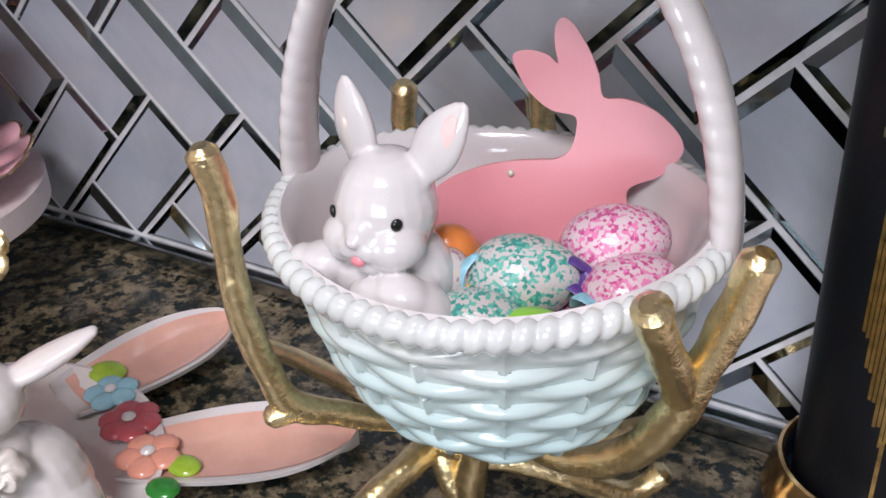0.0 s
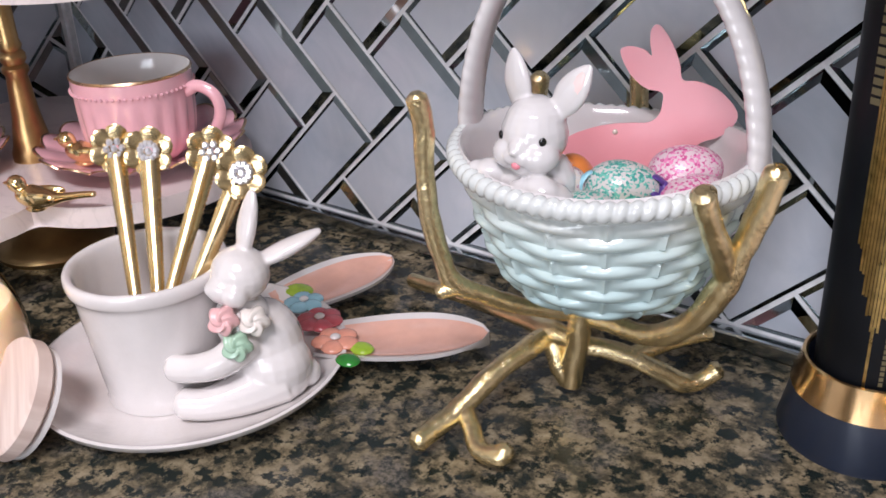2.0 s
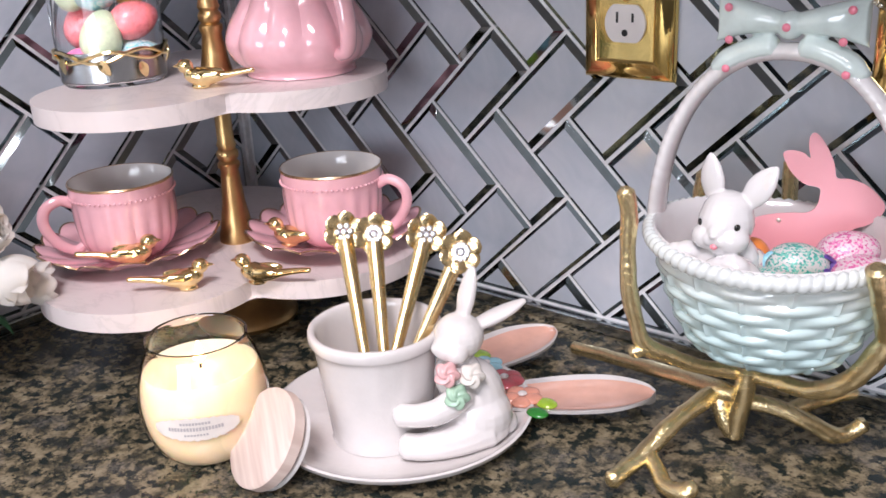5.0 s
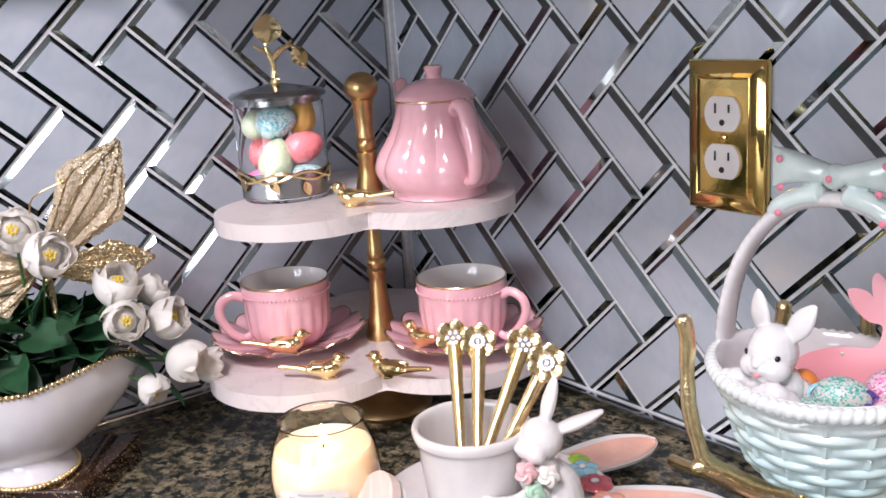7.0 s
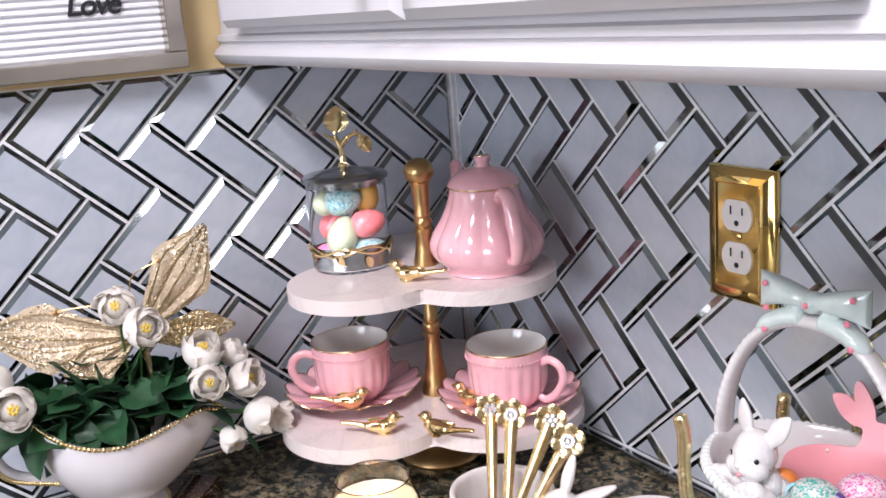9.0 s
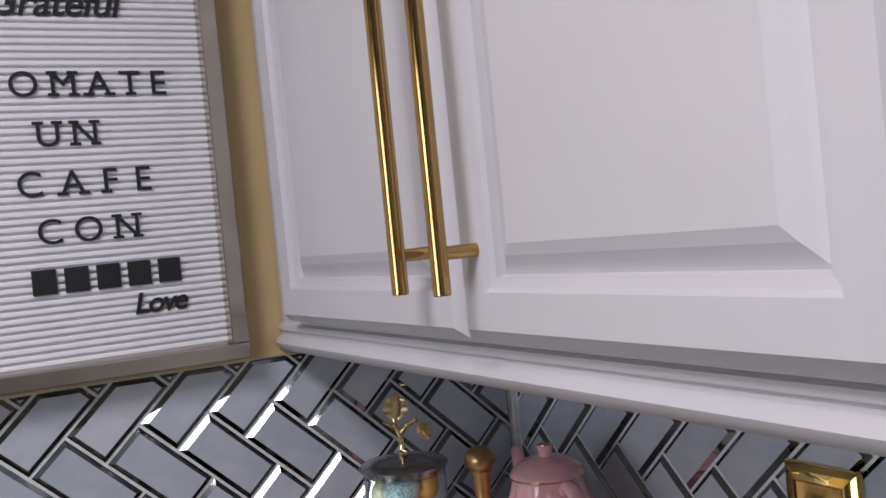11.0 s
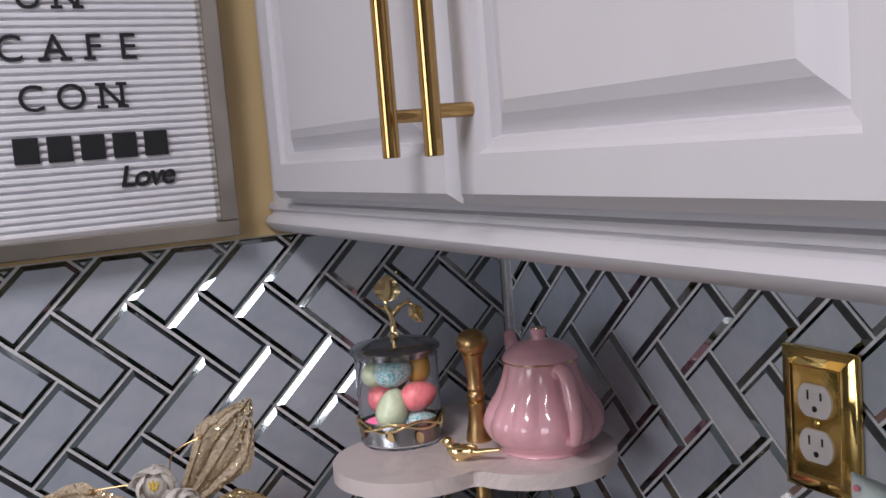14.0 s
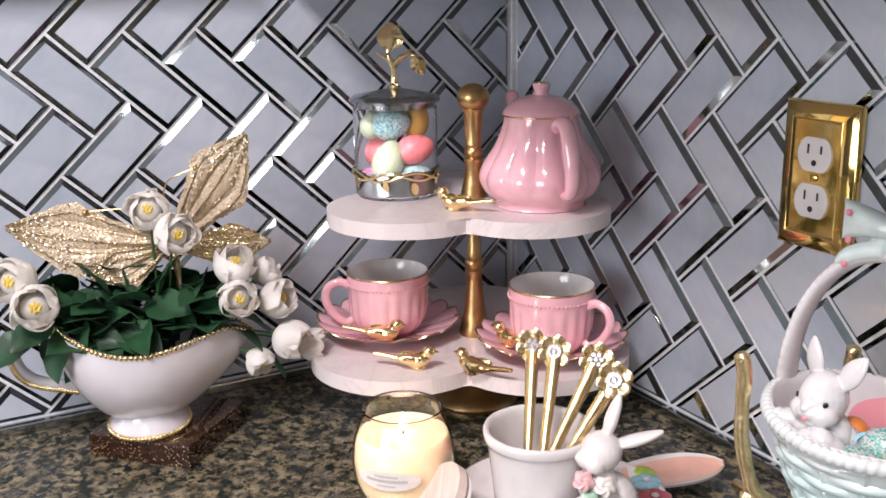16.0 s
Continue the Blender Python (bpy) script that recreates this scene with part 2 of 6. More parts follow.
M["resin"] = varied("brown_glitter_resin", (0.035, 0.012, 0.007), 0.1, 0, 0.6, 0.6, 220)
rn, rl, rb = nodes_of(M["resin"])
grain = rn.new("ShaderNodeTexVoronoi")
grain.inputs["Scale"].default_value = 1300
rl.new(rn.new("ShaderNodeTexCoord").outputs["Object"], grain.inputs["Vector"])
pick = rn.new("ShaderNodeSeparateColor")
rl.new(grain.outputs["Color"], pick.inputs["Color"])
fleck_gold = ramp_node(M["resin"], pick.outputs["Red"], [(0.0, (0.030, 0.011, 0.006)), (0.965, (0.80, 0.55, 0.28))])
fleck_gold.color_ramp.interpolation = "CONSTANT"
rl.new(fleck_gold.outputs["Color"], rb.inputs["Base Color"])
M["porcelain"] = varied("white_porcelain", (0.67, 0.64, 0.66), 0.12, 0, 0.7, 0.03, 30)
M["leaf"] = leaf_material()
M["petal"] = varied("white_silk_petal", (0.93, 0.91, 0.88), 0.6, 0, 0, 0.06, 80)
M["stamen"] = material("yellow_stamen", (0.72, 0.52, 0.07), 0.7)
M["stem"] = varied("green_stem", (0.05, 0.14, 0.03), 0.5)
M["glitter"] = sparkle_material("gold_glitter", (0.70, 0.56, 0.34), 1.0, 0.95)
M["sheer"] = sparkle_material("sheer_gold_fabric", (0.62, 0.50, 0.35), 0.42, 0.55)
M["bead"] = varied("pearl_beads", (0.82, 0.76, 0.62), 0.2, 0.3, 0.5)
M["eye"] = material("black_eye", (0.008, 0.008, 0.008), 0.25)
M["lip"] = material("pink_mouth", (0.75, 0.25, 0.30), 0.3)
M["flame"] = material("flame", (1, 0.8, 0.4), 0.5)
pb = M["petal"].node_tree.nodes["Principled BSDF"]
thin = M["petal"].node_tree.nodes.new("ShaderNodeBsdfTranslucent")
thin.inputs["Color"].default_value = (0.97, 0.94, 0.90, 1)
half_through = M["petal"].node_tree.nodes.new("ShaderNodeMixShader")
half_through.inputs["Fac"].default_value = 0.5
M["petal"].node_tree.links.new(pb.outputs["BSDF"], half_through.inputs[1])
M["petal"].node_tree.links.new(thin.outputs["BSDF"], half_through.inputs[2])
M["petal"].node_tree.links.new(half_through.outputs["Shader"], M["petal"].node_tree.nodes["Material Output"].inputs["Surface"])
fb = M["flame"].node_tree.nodes["Principled BSDF"]
fb.inputs["Emission Color"].default_value, fb.inputs["Emission Strength"].default_value = (1.0, 0.72, 0.36, 1), 7
wb = M["wax"].node_tree.nodes["Principled BSDF"]
wb.inputs["Subsurface Weight"].default_value, wb.inputs["Subsurface Scale"].default_value = 0.6, 0.02
wb.inputs["Subsurface Radius"].default_value = (1.0, 0.6, 0.3)


def basket_material():
    """Aqua glaze that pools in the weave's hollows and fades to white at the rim."""
    mat = material("aqua_glazed_weave", (0.55, 0.72, 0.72), 0.16, 0, 0.6)
    n, l, b = nodes_of(mat)
    coord = n.new("ShaderNodeTexCoord")
    sep = n.new("ShaderNodeSeparateXYZ")
    l.new(coord.outputs["Object"], sep.inputs["Vector"])
    mr = n.new("ShaderNodeMapRange")
    mr.inputs["From Min"].default_value, mr.inputs["From Max"].default_value = 0.0, 0.078
    l.new(sep.outputs["Z"], mr.inputs["Value"])
    tex = noise_node(mat, 30, 3)
    add = n.new("ShaderNodeMath")
    add.operation = "MULTIPLY_ADD"
    l.new(tex.outputs["Fac"], add.inputs[0])
    add.inputs[1].default_value = 0.3
    l.new(mr.outputs["Result"], add.inputs[2])
    ramp = ramp_node(mat, add.outputs[0], [(0.1, (0.42, 0.585, 0.595)), (0.75, (0.535, 0.655, 0.645)), (1.12, (0.66, 0.69, 0.67))])
    l.new(ramp.outputs["Color"], b.inputs["Base Color"])
    return mat


M["weave"] = basket_material()
M["bow"] = varied("pale_aqua_glaze", (0.62, 0.72, 0.70), 0.15, 0, 0.6, 0.16, 45)

M["rim"] = varied("pale_aqua_rim_glaze", (0.65, 0.685, 0.675), 0.15, 0, 0.6, 0.08, 60)
M["dot"] = material("pink_dot", (0.75, 0.22, 0.30), 0.3)
M["nail"] = material("pale_nail", (0.7, 0.62, 0.55), 0.3, 0.3)
M["ear_pink"] = varied("pale_pink_glaze", (0.80, 0.62, 0.60), 0.25, 0, 0.4)
M["egg_teal"] = speckle_material("teal_speckle", (0.14, 0.46, 0.38), (0.05, 0.30, 0.26))
M["egg_pink"] = speckle_material("pink_speckle", (0.70, 0.22, 0.42), (0.52, 0.08, 0.25), (0.66, 0.52, 0.56))
M["egg_green"] = varied("lime_green", (0.30, 0.66, 0.06), 0.35, 0, 0.3)
M["egg_white"] = speckle_material("white_speckle", (0.62, 0.56, 0.50), (0.40, 0.22, 0.30))
M["egg_orange"] = varied("orange_egg", (0.80, 0.25, 0.06), 0.3, 0, 0.4)
M["egg_yellow"] = varied("yellow_egg", (0.80, 0.47, 0.03), 0.25, 0, 0.5)
M["ribbon_blue"] = varied("pale_blue_satin", (0.28, 0.55, 0.66), 0.35, 0, 0, 0.2, 300)
M["ribbon_purple"] = varied("purple_satin", (0.10, 0.05, 0.25), 0.35, 0, 0, 0.2, 300)
M["egg_sage"] = varied("sage_green_egg", (0.50, 0.56, 0.38), 0.3, 0, 0.4, 0.15, 300)
M["egg_coral"] = varied("coral_pink_egg", (0.80, 0.20, 0.22), 0.28, 0, 0.5, 0.15, 300)
M["egg_hot"] = varied("hot_pink_egg", (0.85, 0.16, 0.35), 0.3, 0, 0.4)
M["egg_glit"] = speckle_material("turquoise_glitter", (0.16, 0.48, 0.50), (0.08, 0.26, 0.32), (0.55, 0.62, 0.60))
M["egg_gold"] = varied("mustard_egg", (0.60, 0.34, 0.06), 0.35, 0, 0.3)
M["ear_peach"] = varied("peach_glaze", (0.80, 0.45, 0.35), 0.15, 0, 0.6, 0.14, 35)
M["leaf_lime"] = varied("lime_glaze", (0.34, 0.52, 0.04), 0.18, 0, 0.5, 0.2, 120)
M["leaf_dark"] = varied("dark_green_glaze", (0.03, 0.22, 0.03), 0.18, 0, 0.5, 0.2, 120)
M["flower_blue"] = varied("sky_blue_glaze", (0.32, 0.58, 0.68), 0.18, 0, 0.5, 0.15, 120)
M["flower_red"] = varied("raspberry_glaze", (0.55, 0.10, 0.12), 0.18, 0, 0.5, 0.2, 120)
M["flower_coral"] = varied("coral_glaze", (0.78, 0.34, 0.24), 0.18, 0, 0.5, 0.15, 120)
M["rose_pink"] = varied("rose_pink_glaze", (0.78, 0.45, 0.45), 0.2, 0, 0.5)
M["rose_white"] = varied("rose_white_glaze", (0.80, 0.74, 0.68), 0.2, 0, 0.5)
M["rose_green"] = varied("mint_glaze", (0.42, 0.62, 0.46), 0.2, 0, 0.5)
M["flake"] = varied("gold_glitter_flake", (0.85, 0.68, 0.40), 0.12, 1.0, 0, 0.2, 500)


# ---- mesh helpers ----
def part(name, bm, mat, parent=None, label="", smooth=True):
    """Links a bmesh as one mesh object under a thing or part."""
    me = bpy.data.meshes.new(name)
    bm.normal_update()
    bm.to_mesh(me)
    bm.free()
    for mm in (mat if isinstance(mat, (list, tuple)) else [mat]):
        me.materials.append(mm)
    if smooth:
        for p in me.polygons:
            p.use_smooth = True
        me.set_sharp_from_angle(angle=radians(40))
    ob = new(name, me)
    if parent is not None:
        ob.parent = parent
    if label:
        tagged(ob, label)
    return ob


def thing(name, x, y, z, label, category, rz=0, group="", kind=""):
    ob = new(name)
    ob.empty_display_size = 0.02
    ob.matrix_world = pose(x, y, z, 0, 0, rz)
    return tagged(ob, label, category, group, kind)


def spin(bm, profile, n=40, shape=None, center=(0, 0), cap=False, mat=0):
    """A turned form: profile of (radius, height); shape(angle, r, z) may bend it."""
    rings = []
    for r, z in profile:
        ring = []
        for i in range(n):
            a = 2 * math.pi * i / n
            rr, zz = (r, z) if shape is None else shape(a, r, z)
            ring.append(bm.verts.new((center[0] + rr * math.cos(a), center[1] + rr * math.sin(a), zz)))
        rings.append(ring)
    for a, b in zip(rings, rings[1:]):
        for i in range(n):
            j = (i + 1) % n
            f = bm.faces.new((a[i], a[j], b[j], b[i]))
            f.material_index = mat
    if cap:
        bm.faces.new(rings[-1]).material_index = mat
        bm.faces.new(list(reversed(rings[0]))).material_index = mat
    return bm


def turned(profile, n=40, shape=None, cap=False):
    return spin(bmesh.new(), profile, n, shape, cap=cap)


def smooth_points(points, steps=6):
    """Catmull-Rom through points of any number of values."""
    pts = [np.array(p, float) for p in points]
    pts = [2 * pts[0] - pts[1]] + pts + [2 * pts[-1] - pts[-2]]
    out = []
    for i in range(1, len(pts) - 2):
        a, b, c, d = pts[i - 1:i + 3]
        for k in range(steps):
            t = k / steps
            out.append(0.5 * (2 * b + (c - a) * t + (2 * a - 5 * b + 4 * c - d) * t * t + (3 * b - a - 3 * c + d) * t ** 3))
    out.append(pts[-2])
    return out


def tube(bm, points, n=10, steps=6, flat=1.0, rough=0.0, up=(0, 0, 1), seed=0, raw=False):
    """A tube through (x, y, z, radius) points with rounded ends; flat squeezes it along up."""
    pts = [np.array(p, float) for p in points] if raw else smooth_points(points, steps)
    pts = [pts[0]] + pts + [pts[-1]]
    rings = []
    for i, p in enumerate(pts):
        a, b = pts[max(i - 1, 0)], pts[min(i + 1, len(pts) - 1)]
        if i == 0:
            a, b = pts[1], pts[2]
        if i == len(pts) - 1:
            a, b = pts[-3], pts[-2]
        d = Vector(b[:3] - a[:3]).normalized()
        side = d.cross(Vector(up))
        if side.length < 0.05:
            side = d.cross(Vector((1, 0.3, 0)))
        side.normalize()
        top = side.cross(d).normalized()
        r = p[3] * (0.55 if i in (0, len(pts) - 1) else 1)
        shift = d * (-0.45 * p[3] if i == 0 else 0.45 * p[3] if i == len(pts) - 1 else 0)
        ring = []
        for k in range(n):
            an = 2 * math.pi * k / n
            q = Vector(p[:3]) + shift + side * (r * math.cos(an)) + top * (r * flat * math.sin(an))
            if rough:
                q += (q - Vector(p[:3])) * rough * noise.noise(q * 90 + Vector((seed, 0, 0)))
            ring.append(bm.verts.new(q))
        rings.append(ring)
    for a, b in zip(rings, rings[1:]):
        for k in range(n):
            j = (k + 1) % n
            bm.faces.new((a[k], a[j], b[j], b[k]))
    bm.faces.new(list(reversed(rings[0])))
    bm.faces.new(rings[-1])
    return bm


def blob(bm, c, r, rot=(0, 0, 0), u=20, v=12, shape=None, mat=0):
    """An ellipsoid; shape(x, y, z) bends unit-sphere points."""
    m = pose(*c, *rot)
    made = bmesh.ops.create_uvsphere(bm, u_segments=u, v_segments=v, radius=1.0)["verts"]
    for vert in made:
        x, y, z = vert.co
        if shape:
            x, y, z = shape(x, y, z)
        vert.co = m @ Vector((x * r[0], y * r[1], z * r[2]))
    for f in {f for vert in made for f in vert.link_faces}:
        f.material_index = mat
    return bm


def slab(bm, lo, hi, bevel=0.0, m=None, mat=0, seg=2):
    made = bmesh.ops.create_cube(bm, size=1.0)["verts"]
    for v in made:
        v.co = Vector([lo[i] + (v.co[i] + 0.5) * (hi[i] - lo[i]) for i in range(3)])
    geom = list({e for v in made for e in v.link_edges})
    faces = list({f for v in made for f in v.link_faces})
    if bevel:
        res = bmesh.ops.bevel(bm, geom=geom, offset=bevel, segments=seg, affect="EDGES", profile=0.6)
        faces = list(set(res["faces"]) | {f for f in faces if f.is_valid})
        made = list({v for f in faces for v in f.verts})
    if m is not None:
        for v in made:
            v.co = m @ v.co
    for f in faces:
        f.material_index = mat
    return bm


def box(lo, hi, bevel=0.0, m=None, seg=2):
    return slab(bmesh.new(), lo, hi, bevel, m, 0, seg)


def prism(bm, outline, z0, z1, bevel=0.0, m=None, seg=2):
    """An outline in x, y pulled up from z0 to z1, with rounded upper and lower edges."""
    lo = [bm.verts.new((x, y, z0)) for x, y in outline]
    hi = [bm.verts.new((x, y, z1)) for x, y in outline]
    k = len(outline)
    top, bot = bm.faces.new(hi), bm.faces.new(list(reversed(lo)))
    sides = [bm.faces.new((lo[i], lo[(i + 1) % k], hi[(i + 1) % k], hi[i])) for i in range(k)]
    made = lo + hi
    if bevel:
        edges = list(set(top.edges) | set(bot.edges))
        res = bmesh.ops.bevel(bm, geom=edges, offset=bevel, segments=seg, affect="EDGES", profile=0.6, clamp_overlap=True)
        made = list({v for v in bm.verts})
    if m is not None:
        for v in made:
            v.co = m @ v.co
    return bm


def sculpted(ob, voxel=0.0012, repeat=6):
    """Melts the overlapping forms of one mesh into a single skin."""
    rm = ob.modifiers.new("melt", "REMESH")
    rm.mode, rm.voxel_size, rm.use_smooth_shade = "VOXEL", voxel, True
    sm = ob.modifiers.new("soften", "SMOOTH")
    sm.factor, sm.iterations = 0.5, repeat
    return ob


# ---- large structure ----
def structure(name, bm, mat, label, category="wall", smooth=False):
    return tagged(part(name, bm, mat, smooth=smooth), label, category, kind="structure")


CAB_Z = 0.457          # underside of the wall cabinet above the worktop
TILE_TOP = 0.453
ROOM_X, ROOM_Y, CEIL = 3.0, -2.6, 1.5
wall_right = structure("wall_north", box((-0.12, 0.004, -0.9), (ROOM_X, 0.12, CEIL)), M["grout"], "kitchen wall behind the glass tiles, silver grouted")
wall_left = structure("wall_west", box((-0.12, ROOM_Y, -0.9), (-0.004, 0.004, TILE_TOP)), M["grout"], "kitchen wall with silver grout behind glass tiles")
structure("wall_west_upper", box((-0.12, ROOM_Y, TILE_TOP), (-0.001, 0.004, CEIL)), M["paint_beige"], "beige painted wall above the tiles")
# out of view, added as a reflector for the +x sides of things
structure("bounce_wall_east", box((ROOM_X, ROOM_Y, -0.9), (ROOM_X + 0.1, 0.12, CEIL)), M["paint_bounce"], "unseen added side wall, paled to bounce fill light")
# wall behind the camera, added to close the room and darken reflections
bm = bmesh.new()
slab(bm, (-0.12, ROOM_Y - 0.1, -0.9), (WIN_X - 0.65, ROOM_Y, CEIL))
slab(bm, (WIN_X + 0.65, ROOM_Y - 0.1, -0.9), (ROOM_X + 0.1, ROOM_Y, CEIL))
slab(bm, (WIN_X - 0.65, ROOM_Y - 0.1, -0.9), (WIN_X + 0.65, ROOM_Y, 0.12))
slab(bm, (WIN_X - 0.65, ROOM_Y - 0.1, 1.12), (WIN_X + 0.65, ROOM_Y, CEIL))
structure("wall_south", bm, M["paint_dim_room"], "unseen added room wall, darkened for reflections, with a window opening")
win = thing("window_1", WIN_X, ROOM_Y - 0.05, 0.62, "white framed window with four panes", "window", kind="structure")
for nm, lo, hi in (("window_frame", (-0.65, -0.03, -0.5), (-0.6, 0.03, 0.5)), ("window_frame", (0.6, -0.03, -0.5), (0.65, 0.03, 0.5)), ("window_frame", (-0.6, -0.03, 0.45), (0.6, 0.03, 0.5)), ("window_sill", (-0.6, -0.03, -0.5), (0.6, 0.05, -0.45)), ("glazing_bar", (-0.015, -0.03, -0.45), (0.015, 0.03, 0.45)), ("glazing_bar", (-0.6, -0.025, -0.015), (0.6, 0.025, 0.015))):
    part(nm, box(lo, hi, 0.004), M["cabinet"], win, smooth=False)
# floor added out of view to close the room's light
structure("floor", box((-0.12, ROOM_Y - 0.1, -0.95), (ROOM_X + 0.1, 0.12, -0.9)), M["floor"], "unseen added floor, darkened to cut bounce light", "floor")
# never in view; the ceiling is added only for bounce and reflections
structure("ceiling", box((-0.12, ROOM_Y - 0.1, CEIL), (ROOM_X + 0.1, 0.12, CEIL + 0.1)), M["paint_dim_ceiling"], "unseen added ceiling, greyed to dim reflections", "ceiling")

outline = [(0.0, 0.0), (0.0, -2.2), (0.64, -2.2), (0.64, -0.64), (2.4, -0.64), (2.4, 0.0)]
bm = prism(bmesh.new(), outline, -0.04, 0.0, 0.006)
tagged(part("worktop", bm, M["granite"], smooth=False), "brown and black speckled granite-look worktop", "worktop", kind="structure")
for nm, lo, hi in (("base_cabinet", (0.0, -2.2, -0.9), (0.60, -0.6, -0.041)), ("base_cabinet", (0.0, -0.6, -0.9), (2.4, 0.0, -0.041))):
    tagged(part(nm, box(lo, hi, 0.003), M["cabinet"], smooth=False), "white base cabinet run under the worktop", "cabinet", kind="structure")
tagged(part("trim_north", box((0.0, -0.006, 0.0), (2.4, 0.004, 0.011), 0.002), M["strip"], smooth=False), "chrome edge strip under the wall tiles", "trim", kind="structure")
tagged(part("trim_west", box((-0.004, -2.2, 0.0), (0.006, -0.006, 0.011), 0.002), M["strip"], smooth=False), "chrome edge strip under the wall tiles", "trim", kind="structure")
tagged(part("trim_corner", box((-0.004, -0.0020, 0.011), (0.0006, 0.004, TILE_TOP), 0.0006), M["grout"], smooth=False), "slim metal corner joint between tiled walls", "trim", kind="structure")

# ---- wall cabinet ----
cabinet = thing("wall_cabinet", 0, 0, CAB_Z, "white painted wall cabinet with raised-panel doors", "cabinet")
CAB_R, CAB_H = 1.25, 1.03
part("body", box((0.002, -0.296, 0.012), (CAB_R, -0.0025, CAB_H), 0.002), M["cabinet"], cabinet, smooth=False)
part("bottom_board", box((0.002, -0.285, 0.0), (CAB_R, -0.0025, 0.012), 0.001), M["cabinet"], cabinet, smooth=False)
bm = bmesh.new()
prof = [(-0.286, 0.0), (-0.297, 0.001), (-0.304, 0.006), (-0.3065, 0.011), (-0.304, 0.0165), (-0.2985, 0.0195), (-0.2980, 0.0240), (-0.3012, 0.0250), (-0.3012, 0.0305), (-0.2965, 0.0325), (-0.286, 0.0325)]
ends = [[bm.verts.new((x, y, z)) for y, z in prof] for x in (0.002, CAB_R)]
k = len(prof)
for i in range(k):
    bm.faces.new((ends[0][i], ends[0][(i + 1) % k], ends[1][(i + 1) % k], ends[1][i]))
bm.faces.new(ends[1])
bm.faces.new(list(reversed(ends[0])))
bmesh.ops.recalc_face_normals(bm, faces=bm.faces)
part("moulding", bm, M["cabinet"], cabinet, "rounded light-rail moulding")


def door(x0, x1, z0, z1):
    """A raised-panel door; its front lies at y = -0.321."""
    bm = bmesh.new()
    loops = [(0.0, -0.2975), (0.0, -0.313), (0.008, -0.321), (0.034, -0.321), (0.037, -0.3165), (0.043, -0.3155), (0.045, -0.3095), (0.051, -0.3125), (0.058, -0.3165), (0.066, -0.3195), (0.0665, -0.3195)]
    rings = []
    for d, y in loops:
        rings.append([bm.verts.new(p) for p in ((x0 + d, y, z0 + d), (x1 - d, y, z0 + d), (x1 - d, y, z1 - d), (x0 + d, y, z1 - d))])
    for a, b in zip(rings, rings[1:]):
        for i in range(4):
            bm.faces.new((a[i], a[(i + 1) % 4], b[(i + 1) % 4], b[i]))
    bm.faces.new(rings[-1])
    bm.faces.new(list(reversed(rings[0])))
    bmesh.ops.recalc_face_normals(bm, faces=bm.faces)
    return bm


def bar_handle(parent, x, z0):
    bm = bmesh.new()
    spin(bm, [(0.0002, z0), (0.0056, z0), (0.0062, z0 + 0.0006), (0.0062, z0 + 0.32), (0.0002, z0 + 0.32)], 20, center=(x, -0.350))
    bar = part("handle", bm, M["gold_bar"], parent, "long antique brass bar handle")
    for dz in (0.028, 0.292):
        bm = bmesh.new()
        tube(bm, [(x, -0.350, z0 + dz, 0.0048), (x, -0.3195, z0 + dz, 0.0048)], 14, 2)
        part("handle_post", bm, M["gold_bar"], bar)


M["gold_bar"] = varied("antique_brass_bar", (0.46, 0.30, 0.12), 0.12, 1.0, 0, 0.15, 40)
for x0, x1, hx in ((0.075, 0.4475, 0.418), (0.4515, 0.806, 0.480)):
    leaf = part("door", door(x0, x1, 0.039, 0.95), M["cabinet"], cabinet, "white raised-panel cabinet door", smooth=False)
    bar_handle(leaf, hx, 0.074)
part("door", door(0.836, 1.21, 0.039, 0.95), M["cabinet"], cabinet, smooth=False)

# ---- letter board on the west wall ----
BY1, BY0, BZ0, BZ1 = -0.345, -0.80, 0.459, 1.02
board = thing("letter_board", 0, 0, 0, "white grooved letter board in a silver metal frame", "letter board")
part("backing", box((0.0, BY0 + 0.005, BZ0 + 0.005), (0.014, BY1 - 0.005, BZ1 - 0.005)), M["felt"], board, smooth=False)
for lo, hi in (((0.0, BY0, BZ0), (0.034, BY1, BZ0 + 0.017)), ((0.0, BY0, BZ1 - 0.017), (0.034, BY1, BZ1)), ((0.0, BY1 - 0.019, BZ0 + 0.017), (0.034, BY1, BZ1 - 0.017)), ((0.0, BY0, BZ0 + 0.017), (0.034, BY0 + 0.019, BZ1 - 0.017))):
    part("frame_rail", box(lo, hi, 0.0015), M["steel"], board, "brushed silver frame rail", smooth=False)
z = BZ0 + 0.020
rib = None
while z < BZ1 - 0.02:
    if rib is None:
        rib = part("felt_rib", box((0.0135, BY0 + 0.018, 0.0), (0.0185, BY1 - 0.018, 0.0052), 0.0012, seg=1), M["felt"], board, smooth=False)
        one = rib
    else:
        one = new("felt_rib", rib.data)
        one.parent = board
    one.location = (0, 0, z)
    z += 0.0074


